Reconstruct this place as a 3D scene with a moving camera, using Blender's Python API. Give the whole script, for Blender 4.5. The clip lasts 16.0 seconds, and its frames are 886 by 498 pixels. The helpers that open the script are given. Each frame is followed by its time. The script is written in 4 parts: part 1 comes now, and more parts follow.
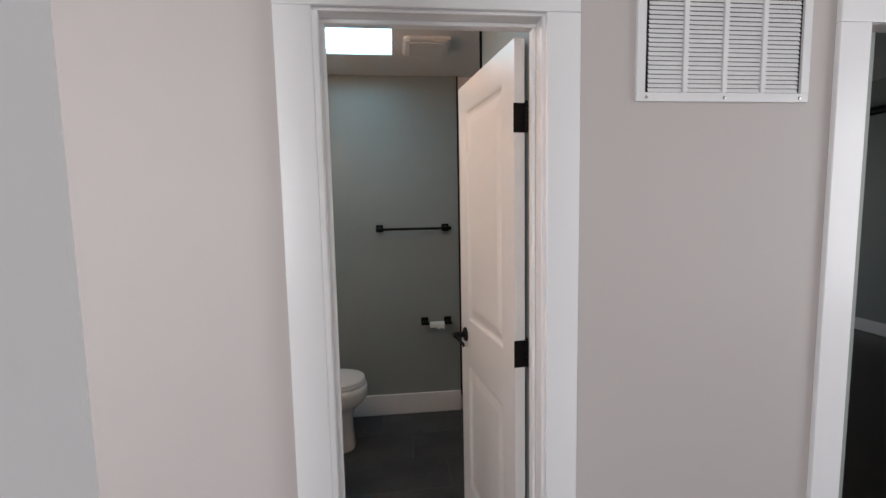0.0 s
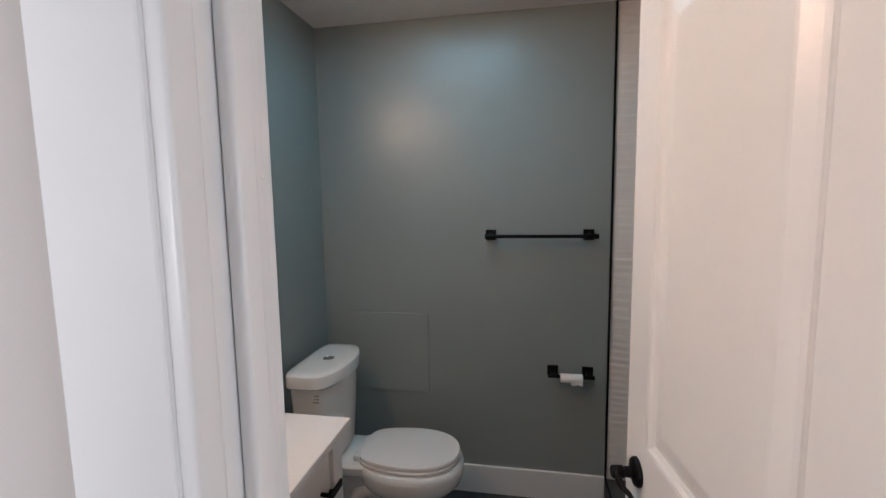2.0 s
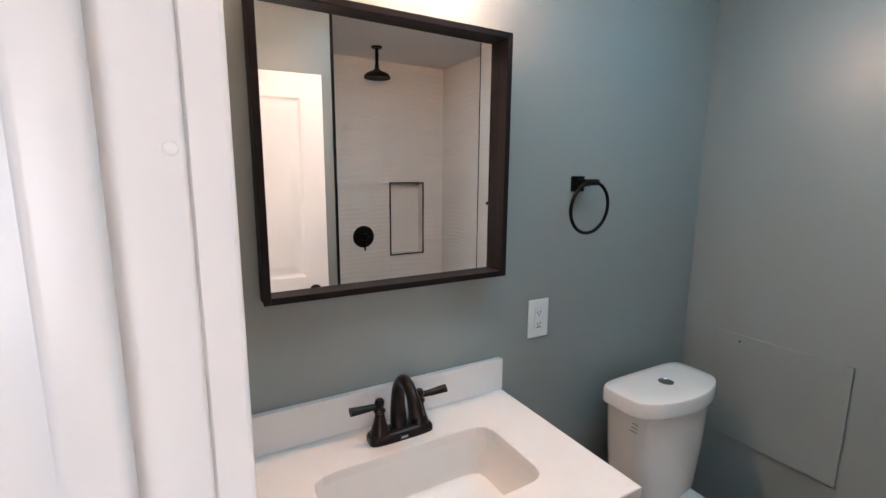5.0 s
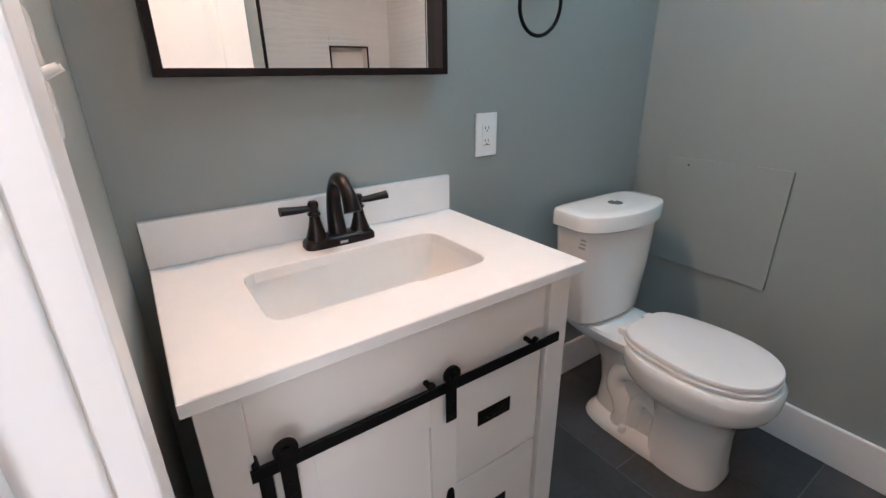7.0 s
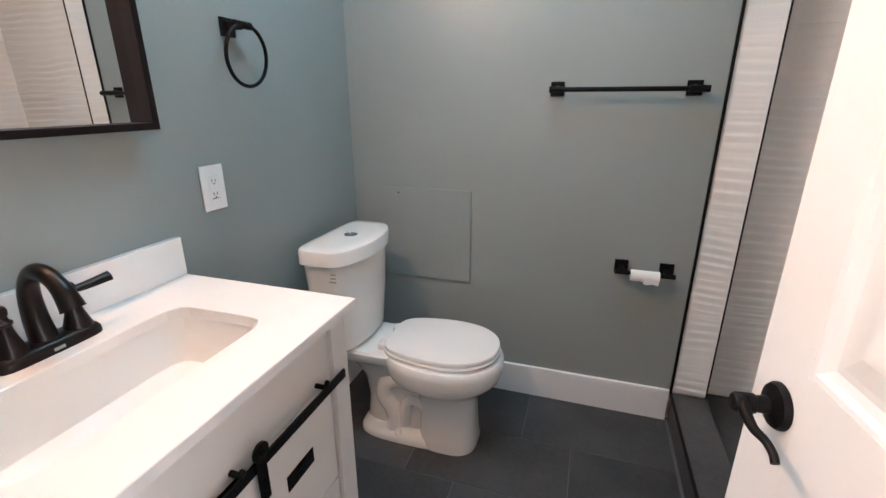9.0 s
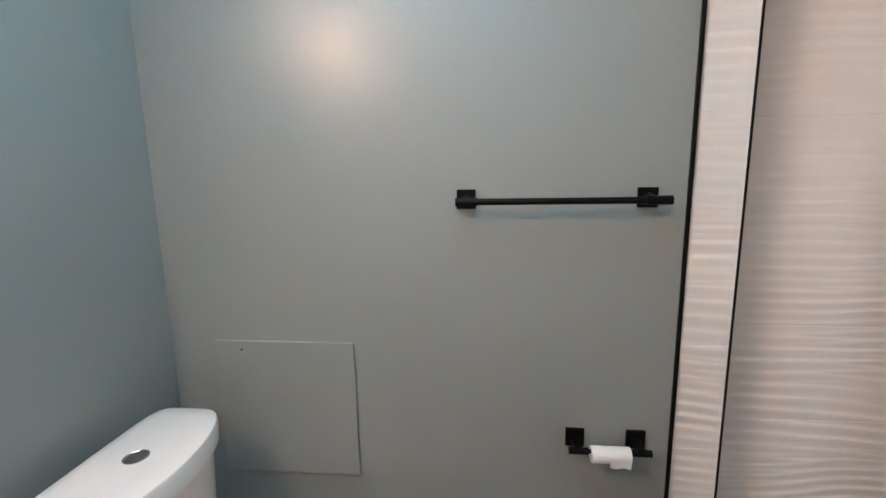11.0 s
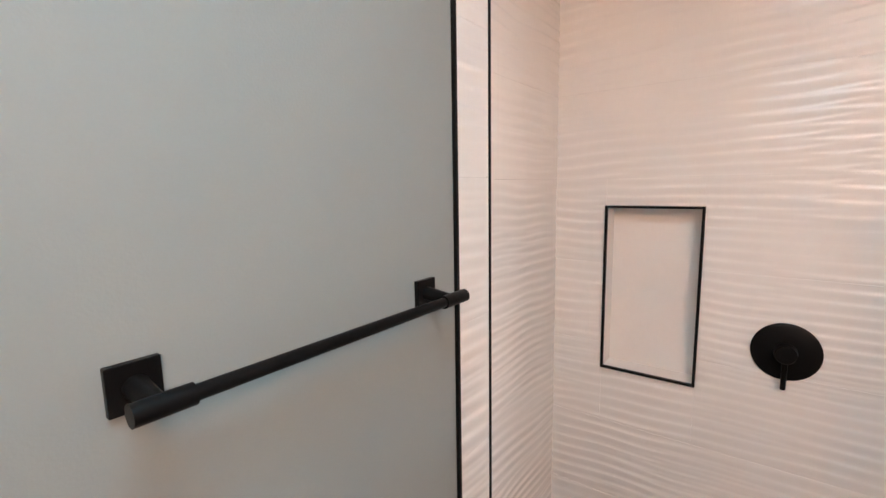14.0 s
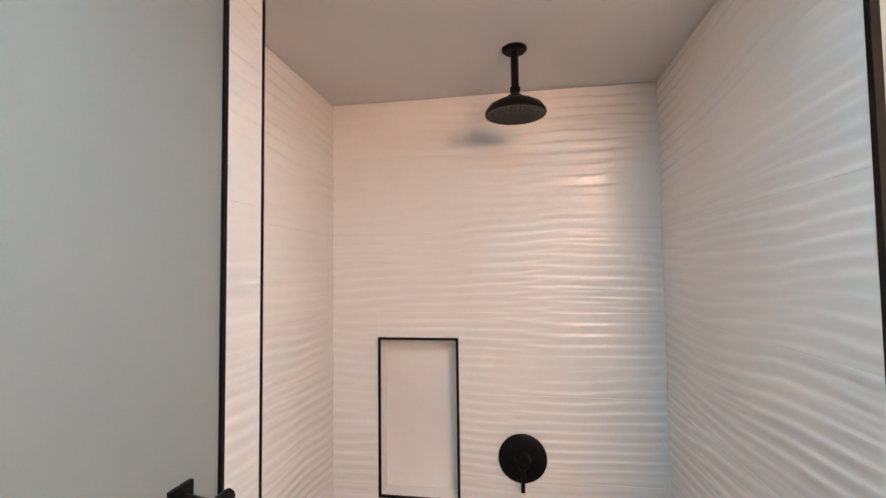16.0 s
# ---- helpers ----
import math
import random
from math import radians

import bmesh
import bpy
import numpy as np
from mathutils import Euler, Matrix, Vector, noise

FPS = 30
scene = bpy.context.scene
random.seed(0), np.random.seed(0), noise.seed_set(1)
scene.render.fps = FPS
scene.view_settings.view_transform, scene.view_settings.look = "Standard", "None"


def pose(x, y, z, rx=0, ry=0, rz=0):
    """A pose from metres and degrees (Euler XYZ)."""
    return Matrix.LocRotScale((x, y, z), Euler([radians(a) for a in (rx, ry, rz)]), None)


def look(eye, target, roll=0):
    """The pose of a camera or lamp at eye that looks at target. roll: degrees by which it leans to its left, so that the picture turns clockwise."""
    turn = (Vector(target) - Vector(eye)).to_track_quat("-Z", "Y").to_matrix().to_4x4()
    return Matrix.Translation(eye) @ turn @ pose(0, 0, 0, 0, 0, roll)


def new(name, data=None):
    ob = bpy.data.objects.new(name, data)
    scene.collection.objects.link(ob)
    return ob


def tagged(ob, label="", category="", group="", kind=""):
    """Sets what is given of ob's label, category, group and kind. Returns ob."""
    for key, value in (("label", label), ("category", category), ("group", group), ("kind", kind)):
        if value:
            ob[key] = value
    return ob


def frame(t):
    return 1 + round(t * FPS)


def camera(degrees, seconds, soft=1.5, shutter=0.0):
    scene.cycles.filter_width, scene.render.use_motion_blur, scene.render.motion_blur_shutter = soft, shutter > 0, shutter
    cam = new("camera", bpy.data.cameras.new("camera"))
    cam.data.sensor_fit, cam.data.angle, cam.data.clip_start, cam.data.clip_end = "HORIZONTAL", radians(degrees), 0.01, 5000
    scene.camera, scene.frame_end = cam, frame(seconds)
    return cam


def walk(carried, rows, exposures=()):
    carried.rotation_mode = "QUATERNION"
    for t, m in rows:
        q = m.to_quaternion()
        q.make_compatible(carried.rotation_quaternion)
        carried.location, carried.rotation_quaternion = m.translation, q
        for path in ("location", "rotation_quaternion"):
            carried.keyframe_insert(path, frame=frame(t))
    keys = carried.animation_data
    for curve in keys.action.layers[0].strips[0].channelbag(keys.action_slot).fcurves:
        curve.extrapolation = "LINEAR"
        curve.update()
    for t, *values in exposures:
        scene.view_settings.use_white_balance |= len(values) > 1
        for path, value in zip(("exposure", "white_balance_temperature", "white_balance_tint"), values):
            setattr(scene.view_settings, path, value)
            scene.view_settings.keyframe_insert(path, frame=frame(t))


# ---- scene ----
cam = camera(89.6, 16.0)

PATH = [
    (0, (0.993, -3.182, 1.522), (1.208, -1.203, 1.327), -1.1),
    (0.5, (1.027, -2.914, 1.514), (1.161, -0.928, 1.318), -1.0),
    (1, (1.095, -2.678, 1.511), (1.111, -0.688, 1.309), -1.3),
    (1.5, (1.076, -2.417, 1.512), (0.936, -0.434, 1.297), -0.9),
    (2, (1.057, -2.214, 1.54), (0.695, -0.259, 1.322), -0.9),
    (2.5, (1.114, -2.029, 1.57), (0.404, -0.175, 1.331), -1.0),
    (3, (1.117, -1.894, 1.601), (0.038, -0.229, 1.348), -0.9),
    (3.5, (1.105, -1.844, 1.65), (-0.305, -0.448, 1.401), -0.8),
    (6, (1.076, -1.761, 1.39), (-0.669, -0.877, 0.969), -0.8),
    (6.5, (1.073, -1.739, 1.296), (-0.591, -0.803, 0.7), -0.9),
    (7, (1.09, -1.742, 1.257), (-0.448, -0.687, 0.535), -0.8),
    (7.5, (1.113, -1.754, 1.211), (-0.255, -0.514, 0.442), -0.5),
    (8, (1.105, -1.778, 1.187), (-0.013, -0.308, 0.419), -0.2),
    (8.5, (1.075, -1.822, 1.248), (0.245, -0.155, 0.518), -0.0),
    (9, (1.03, -1.843, 1.327), (0.445, -0.039, 0.693), -0.1),
    (9.5, (0.979, -1.793, 1.386), (0.576, 0.098, 0.874), -0.2),
    (10, (0.955, -1.653, 1.436), (0.65, 0.28, 1.022), -0.4),
    (10.2, (0.967, -1.565, 1.444), (0.673, 0.376, 1.058), -0.5),
    (12.3, (0.895, -0.705, 1.432), (1.242, 1.237, 1.103), -1.2),
    (12.5, (0.911, -0.655, 1.435), (1.394, 1.257, 1.105), -1.1),
    (13, (0.893, -0.569, 1.447), (1.767, 1.198, 1.109), -0.5),
    (13.6, (0.779, -0.502, 1.49), (2.089, 0.978, 1.185), -1.0),
    (14, (0.738, -0.509, 1.558), (2.323, 0.678, 1.279), -1.0),
    (14.5, (0.72, -0.517, 1.64), (2.524, 0.321, 1.438), -0.6),
    (15, (0.695, -0.523, 1.712), (2.607, 0.06, 1.635), -0.6),
    (15.5, (0.679, -0.523, 1.745), (2.634, -0.104, 1.782), -0.6),
    (16, (0.69, -0.552, 1.736), (2.661, -0.228, 1.832), -0.7),
]
walk(cam, [(t, look(eye, target, roll)) for t, eye, target, roll in PATH],
     [(0, -0.05, 6450, 10), (2.0, 0.22, 6250, 10), (3.5, 0.82, 6400, 11), (6.0, 0.88, 6200, 12), (7.0, 1.15, 6200, 12), (8.0, 1.45, 6200, 12), (9.0, 1.38, 6350, 12), (10.0, 1.35, 6450, 12), (12.5, 1.55, 6600, 16), (14.0, 1.65, 6850, 18), (16.0, 1.58, 6850, 17)])

# ---- world and lights ----
world = bpy.data.worlds.new("world")
scene.world = world
world.use_nodes = True
wn = world.node_tree.nodes
sky = wn.new("ShaderNodeTexSky")
sky.sky_type, sky.sun_disc = "NISHITA", False
sky.sun_elevation, sky.sun_rotation = radians(40), radians(200)
wn["Background"].inputs[1].default_value = 0.1
world.node_tree.links.new(sky.outputs[0], wn["Background"].inputs[0])

HALL_FILL = 94.0      # watts of fill light added in the hall, unseen behind the walk
LAMP_GLOW = 86.0        # emission of the vanity lamp's diffuser
SKYLIGHT_GLOW = 7.2     # emission of the milky skylight pane


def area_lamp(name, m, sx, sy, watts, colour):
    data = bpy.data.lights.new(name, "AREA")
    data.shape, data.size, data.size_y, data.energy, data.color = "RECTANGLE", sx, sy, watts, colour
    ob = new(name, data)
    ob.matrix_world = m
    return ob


# unseen fill lamps in invented wall openings, to brighten the hall
area_lamp("hall_window_light", look((-0.7, -5.82, 1.55), (-0.7, -2, 1.55)), 1.5, 1.5, HALL_FILL, (0.95, 0.96, 1.0))
area_lamp("hall_side_window_light", look((4.22, -3.25, 1.55), (0, -3.25, 1.55)), 1.5, 1.5, HALL_FILL * 0.36, (0.95, 0.96, 1.0))

# lamp added to lift the next room out of black, no source known
area_lamp("room_window_light", look((4.4, 4.05, 1.45), (4.4, 2, 1.2)), 1.5, 1.2, 16.0, (0.95, 0.97, 1.0))


# ---- materials ----
def material(name, colour, rough=0.5, metal=0.0, vary=0.06, scale=3.0, bump=0.0, bump_scale=200.0, coat=0.0, spec=0.5, random=0.0):
    """A surface with broad tonal drift, fine grain in colour, gloss and relief."""
    m = bpy.data.materials.new(name)
    m.use_nodes = True
    n, l = m.node_tree.nodes, m.node_tree.links
    p = n["Principled BSDF"]
    p.inputs["Metallic"].default_value = metal
    p.inputs["Coat Weight"].default_value = coat
    p.inputs["Coat Roughness"].default_value = 0.08
    p.inputs["Specular IOR Level"].default_value = spec
    tc = n.new("ShaderNodeTexCoord")
    broad, fine = n.new("ShaderNodeTexNoise"), n.new("ShaderNodeTexNoise")
    broad.inputs["Scale"].default_value, broad.inputs["Detail"].default_value = scale, 4
    fine.inputs["Scale"].default_value, fine.inputs["Detail"].default_value = bump_scale, 3
    l.new(tc.outputs["Object"], broad.inputs["Vector"])
    l.new(tc.outputs["Object"], fine.inputs["Vector"])
    add = n.new("ShaderNodeMath")
    add.operation = "MULTIPLY_ADD"
    l.new(fine.outputs["Fac"], add.inputs[0])
    add.inputs[1].default_value = 0.35
    l.new(broad.outputs["Fac"], add.inputs[2])
    ramp = n.new("ShaderNodeMapRange")
    ramp.inputs["From Min"].default_value, ramp.inputs["From Max"].default_value = 0.35, 1.0
    ramp.inputs["To Min"].default_value, ramp.inputs["To Max"].default_value = 1 - vary, 1 + vary
    l.new(add.outputs[0], ramp.inputs["Value"])
    value = ramp.outputs["Result"]
    if random:
        info, mr, mul = n.new("ShaderNodeObjectInfo"), n.new("ShaderNodeMapRange"), n.new("ShaderNodeMath")
        mr.inputs["To Min"].default_value, mr.inputs["To Max"].default_value = 1 - random, 1 + random
        l.new(info.outputs["Random"], mr.inputs["Value"])
        mul.operation = "MULTIPLY"
        l.new(value, mul.inputs[0]), l.new(mr.outputs["Result"], mul.inputs[1])
        value = mul.outputs[0]
    hsv = n.new("ShaderNodeHueSaturation")
    hsv.inputs["Color"].default_value = (*colour, 1)
    l.new(value, hsv.inputs["Value"])
    l.new(hsv.outputs["Color"], p.inputs["Base Color"])
    rr = n.new("ShaderNodeMapRange")
    rr.inputs["To Min"].default_value, rr.inputs["To Max"].default_value = max(0.02, rough * 0.93), min(1, rough * 1.07)
    l.new(broad.outputs["Fac"], rr.inputs["Value"])
    l.new(rr.outputs["Result"], p.inputs["Roughness"])
    if bump:
        b = n.new("ShaderNodeBump")
        b.inputs["Strength"].default_value, b.inputs["Distance"].default_value = bump, 0.002
        l.new(fine.outputs["Fac"], b.inputs["Height"])
        l.new(b.outputs["Normal"], p.inputs["Normal"])
    return m


def glowing(name, colour, strength):
    m = bpy.data.materials.new(name)
    m.use_nodes = True
    p = m.node_tree.nodes["Principled BSDF"]
    p.inputs["Base Color"].default_value = (0.8, 0.8, 0.8, 1)
    p.inputs["Emission Color"].default_value = (*colour, 1)
    p.inputs["Emission Strength"].default_value = strength
    return m


M_GREEN = material("grey_green_paint", (0.287, 0.314, 0.303), 0.33, vary=0.04, scale=2.2, bump=0.10, bump_scale=260)
M_HALL = material("warm_grey_paint", (0.52, 0.475, 0.455), 0.6, vary=0.03, scale=1.8, bump=0.10, bump_scale=240)
M_TRIM = material("white_gloss_trim", (0.83, 0.82, 0.82), 0.30, vary=0.012, scale=2.5, bump=0.05, bump_scale=160)
M_DOOR = material("white_door_paint", (0.80, 0.785, 0.77), 0.30, vary=0.03, scale=4, bump=0.05, bump_scale=120)
M_CEIL = material("ceiling_paint", (0.72, 0.70, 0.68), 0.8, vary=0.03, scale=2, bump=0.15, bump_scale=180)
M_TILE = material("wavy_white_tile", (0.84, 0.80, 0.765), 0.19, vary=0.03, scale=5, bump=0.02, bump_scale=60, random=0.015)
M_GROUT = material("pale_grout", (0.62, 0.59, 0.56), 0.9)
M_SLATE = material("charcoal_slate_tile", (0.052, 0.052, 0.055), 0.42, vary=0.6, scale=4.0, bump=0.25, bump_scale=45, random=0.14)
M_SLATE_GROUT = material("grey_grout", (0.13, 0.13, 0.135), 0.9, vary=0.15, scale=8)
M_BLACK = material("oil_rubbed_bronze", (0.0045, 0.004, 0.004), 0.42, metal=0.0, spec=0.14, vary=0.25, scale=30, bump=0.04, bump_scale=300)
M_FAUCET = material("brushed_dark_bronze", (0.015, 0.011, 0.010), 0.30, metal=0.6, vary=0.35, scale=25, bump=0.05, bump_scale=260)
M_TRIMBLACK = material("black_edge_trim", (0.005, 0.005, 0.005), 0.5, spec=0.15, vary=0.15)
M_FRAME = material("dark_espresso_frame", (0.009, 0.005, 0.005), 0.5, spec=0.16, vary=0.3, scale=14, bump=0.1, bump_scale=120)
M_PORCELAIN = material("white_porcelain", (0.86, 0.845, 0.825), 0.07, vary=0.012, scale=3, coat=0.5)
M_SEAT = material("white_plastic_seat", (0.82, 0.80, 0.79), 0.2, vary=0.012, scale=3)
M_QUARTZ = material("white_quartz", (0.82, 0.80, 0.785), 0.2, vary=0.02, scale=18, bump_scale=300)
M_VANITY = material("white_lacquered_wood", (0.76, 0.735, 0.71), 0.36, vary=0.025, scale=5, bump=0.05, bump_scale=130)
# near-black that stands for shade inside hollows
M_SHADE = material("shade_black", (0.006, 0.006, 0.006), 0.8)
M_PLATE = material("white_plastic", (0.85, 0.85, 0.84), 0.25, vary=0.01)
M_SLOT = material("dark_slot", (0.05, 0.05, 0.05), 0.6)
M_CHROME = material("polished_chrome", (0.62, 0.60, 0.58), 0.12, metal=1.0, vary=0.03)
M_PAPER = material("toilet_paper", (0.85, 0.84, 0.83), 0.9, vary=0.02, bump=0.3, bump_scale=150)
M_WOOD = material("dark_walnut_floor", (0.030, 0.020, 0.017), 0.35, vary=0.4, scale=7, bump=0.15, bump_scale=60, random=0.25)
M_ROOM = material("far_room_paint", (0.26, 0.28, 0.26), 0.6, vary=0.04)
M_GRILLE = material("white_enamelled_steel", (0.78, 0.775, 0.77), 0.35, vary=0.02)
M_PRINT = material("grey_print", (0.42, 0.42, 0.42), 0.7)
M_LAMP = glowing("lamp_diffuser", (1.0, 0.635, 0.435), LAMP_GLOW)
M_SKY = glowing("milky_skylight", (0.31, 0.61, 0.78), SKYLIGHT_GLOW)

M_MIRROR = bpy.data.materials.new("mirror_glass")
M_MIRROR.use_nodes = True
mp = M_MIRROR.node_tree.nodes["Principled BSDF"]
mp.inputs["Base Color"].default_value = (0.86, 0.87, 0.86, 1)
mp.inputs["Metallic"].default_value, mp.inputs["Roughness"].default_value = 1.0, 0.004


# ---- mesh helpers ----
def finish(name, bm, mat, smooth=False):
    bmesh.ops.recalc_face_normals(bm, faces=bm.faces)
    me = bpy.data.meshes.new(name)
    bm.to_mesh(me)
    bm.free()
    me.materials.append(mat)
    if smooth:
        me.shade_smooth()
        me.set_sharp_from_angle(angle=radians(40))
    return me


def part(name, bm, mat, parent, label="", smooth=False):
    ob = new(name, finish(name, bm, mat, smooth))
    ob.parent = parent
    return tagged(ob, label=label)


def setting(name, bm, mat, label, category, smooth=False):
    return tagged(new(name, finish(name, bm, mat, smooth)), label=label, category=category, kind="structure")


def thing(name, place, label, category, group=""):
    ob = new(name)
    ob.empty_display_size = 0.05
    ob.location = place
    bpy.context.view_layer.update()
    return tagged(ob, label=label, category=category, group=group)


def put(name, bm, mat, parent, label="", smooth=False):
    """A part whose mesh is given in world places."""
    bmesh.ops.translate(bm, vec=-parent.matrix_world.translation, verts=bm.verts)
    return part(name, bm, mat, parent, label, smooth)


def box(lo, hi, bevel=0.0, bm=None, seg=2):
    out = bm or bmesh.new()
    b = bmesh.new()
    bmesh.ops.create_cube(b, size=1)
    for v in b.verts:
        v.co = Vector([lo[i] + (v.co[i] + 0.5) * (hi[i] - lo[i]) for i in range(3)])
    if bevel:
        bmesh.ops.bevel(b, geom=b.edges[:], offset=bevel, segments=seg, affect="EDGES", profile=0.5)
    return join(out, b)


def join(out, b, m=None):
    if m is not None:
        bmesh.ops.transform(b, matrix=m, verts=b.verts)
    me = bpy.data.meshes.new("tmp")
    b.to_mesh(me)
    b.free()
    out.from_mesh(me)
    bpy.data.meshes.remove(me)
    return out


def loft(rings, bm=None, caps=True):
    out = bm or bmesh.new()
    vs = [[out.verts.new(p) for p in r] for r in rings]
    n = len(rings[0])
    for a, b in zip(vs, vs[1:]):
        for i in range(n):
            out.faces.new((a[i], a[(i + 1) % n], b[(i + 1) % n], b[i]))
    if caps:
        out.faces.new(vs[0][::-1])
        out.faces.new(vs[-1])
    return out


def lathe(profile, m, n=32, bm=None):
    """profile: radius and height pairs, turned about z, then placed by m."""
    return loft([[m @ Vector((r * math.cos(2 * math.pi * i / n), r * math.sin(2 * math.pi * i / n), h)) for i in range(n)] for r, h in profile], bm)


def tube(points, radii, n=14, bm=None, closed=False, flat=1.0):
    pts = [Vector(p) for p in points]
    rad = radii if isinstance(radii, (list, tuple)) else [radii] * len(pts)
    rings, up = [], None
    for i, p in enumerate(pts):
        a = pts[(i - 1) % len(pts)] if closed else pts[max(i - 1, 0)]
        b = pts[(i + 1) % len(pts)] if closed else pts[min(i + 1, len(pts) - 1)]
        d = (b - a).normalized()
        if up is None:
            up = d.orthogonal().normalized() if abs(d.x) > 0.9 or abs(d.z) < 0.9 else Vector((1, 0, 0))
        side = d.cross(up).normalized()
        up = side.cross(d).normalized()
        rings.append([p + rad[i] * (math.cos(2 * math.pi * k / n) * side + flat * math.sin(2 * math.pi * k / n) * up) for k in range(n)])
    if closed:
        rings.append(rings[0])
    bm = loft(rings, bm, caps=not closed)
    if closed:
        bmesh.ops.remove_doubles(bm, verts=bm.verts, dist=1e-5)
    return bm


def smooth_path(points, steps=8):
    """A rounded line through the points."""
    pts = [Vector(p) for p in points]
    out = []
    for i in range(len(pts) - 1):
        p0, p1, p2, p3 = pts[max(i - 1, 0)], pts[i], pts[i + 1], pts[min(i + 2, len(pts) - 1)]
        for k in range(steps):
            t = k / steps
            out.append(0.5 * (2 * p1 + (p2 - p0) * t + (2 * p0 - 5 * p1 + 4 * p2 - p3) * t * t + (3 * p1 - p0 - 3 * p2 + p3) * t ** 3))
    return out + [pts[-1]]


def rounded(cx, cy, z, hx, hy, power=4.0, n=48, front=1.0):
    """A rounded oblong ring; front under 1 narrows its +x end."""
    out = []
    for i in range(n):
        a = 2 * math.pi * i / n
        c, s = math.cos(a), math.sin(a)
        r = 1 / ((abs(c)) ** power + (abs(s)) ** power) ** (1 / power)
        k = 1 - (1 - front) * max(0, r * c) ** 2
        out.append(Vector((cx + hx * r * c, cy + hy * r * s * k, z)))
    return out


# ---- structure ----
H = 2.415            # ceiling height
HALL_Y, BATH_Y = -1.916, -1.80
DX0, DX1, DZ = 0.788, 1.438, 2.055      # rough opening of the bathroom door
PX0, PX1 = 1.459, 1.594      # tiled return at the shower
SX, SY0, SY1 = 2.385, -1.066, 0.172     # tile faces of the shower

b = box((-0.1, BATH_Y, -0.1), (0, 0.1, H))
setting("wall_west", b, M_GREEN, "satin grey-green painted wall behind the vanity", "wall")
b = box((0, 0, -0.1), (PX0 - 0.004, 0.1, H))
setting("wall_north", b, M_GREEN, "satin grey-green painted wall beside the toilet", "wall")
b = box((-0.1, -1.858, -0.1), (DX0, BATH_Y, H))
box((DX0, -1.858, DZ), (DX1, BATH_Y, H), bm=b)
box((DX1, -1.858, -0.1), (2.5, BATH_Y, H), bm=b)
setting("wall_south", b, M_GREEN, "grey-green painted wall around the bathroom doorway", "wall")
b = box((1.42, BATH_Y, -0.1), (2.5, SY0 - 0.012, H))
setting("wall_partition", b, M_GREEN, "grey-green boxed-in wall beside the shower", "wall")
b = box((PX0, 0.010, -0.1), (PX1 - 0.006, 0.3, H))
box((PX1 - 0.006, SY1 + 0.010, -0.1), (2.5, 0.3, H), bm=b)
box((SX + 0.10, SY0 - 0.012, -0.1), (2.5, SY1 + 0.010, H), bm=b)
NY0, NY1, NZ0, NZ1 = -0.326, -0.015, 0.872, 1.477   # niche
box((SX + 0.010, SY0 - 0.012, -0.1), (SX + 0.10, NY0, H), bm=b)
box((SX + 0.010, NY1, -0.1), (SX + 0.10, SY1 + 0.010, H), bm=b)
box((SX + 0.010, NY0, -0.1), (SX + 0.10, NY1, NZ0), bm=b)
box((SX + 0.010, NY0, NZ1), (SX + 0.10, NY1, H), bm=b)
setting("wall_shower", b, M_GROUT, "pale grouted backing of the tiled shower walls", "wall")

# hall side
RX0, RX1, RZ = 2.44, 3.30, 2.045     # opening to the next room
b = box((-1.6, HALL_Y, -0.1), (DX0, -1.858, 2.6))
box((DX0, HALL_Y, DZ), (DX1, -1.858, 2.6), bm=b)
box((DX1, HALL_Y, -0.1), (RX0, -1.858, 2.6), bm=b)
box((RX0, HALL_Y, RZ), (RX1, -1.858, 2.6), bm=b)
box((RX1, HALL_Y, -0.1), (4.2, -1.858, 2.6), bm=b)
setting("wall_hall_north", b, M_HALL, "warm light-grey painted hall wall with doorways", "wall")
b = box((-1.7, -5.8, -0.1), (-1.6, -1.858, 2.6))
setting("wall_hall_west", b, M_HALL, "plain warm-grey hall end wall", "wall")
# opening invented for the side fill lamp
b = box((4.2, -5.8, -0.1), (4.3, -4.05, 2.6))
box((4.2, -2.45, -0.1), (4.3, -1.858, 2.6), bm=b)
box((4.2, -4.05, -0.1), (4.3, -2.45, 0.75), bm=b)
box((4.2, -4.05, 2.35), (4.3, -2.45, 2.6), bm=b)
setting("wall_hall_east", b, M_HALL, "warm-grey hall end wall with an opening added for fill light", "wall")
# unseen wall, opening invented for the main fill lamp
b = box((-1.7, -5.9, -0.1), (-1.5, -5.8, 2.6))
box((0.1, -5.9, -0.1), (4.3, -5.8, 2.6), bm=b)
box((-1.5, -5.9, 2.35), (0.1, -5.8, 2.6), bm=b)
box((-1.5, -5.9, -0.1), (0.1, -5.8, 0.75), bm=b)
setting("wall_hall_south", b, M_HALL, "unseen warm-grey hall wall with an opening added for fill light", "wall")

# short pier beside the start of the walk
EX0, EX1, EY0, EY1 = 0.47, 0.748, -2.95, -2.845
b = box((EX0, EY0, -0.1), (EX1, EY1, 2.6))
setting("wall_pier", b, M_HALL, "short warm-grey wall pier at the hall's entry", "wall")

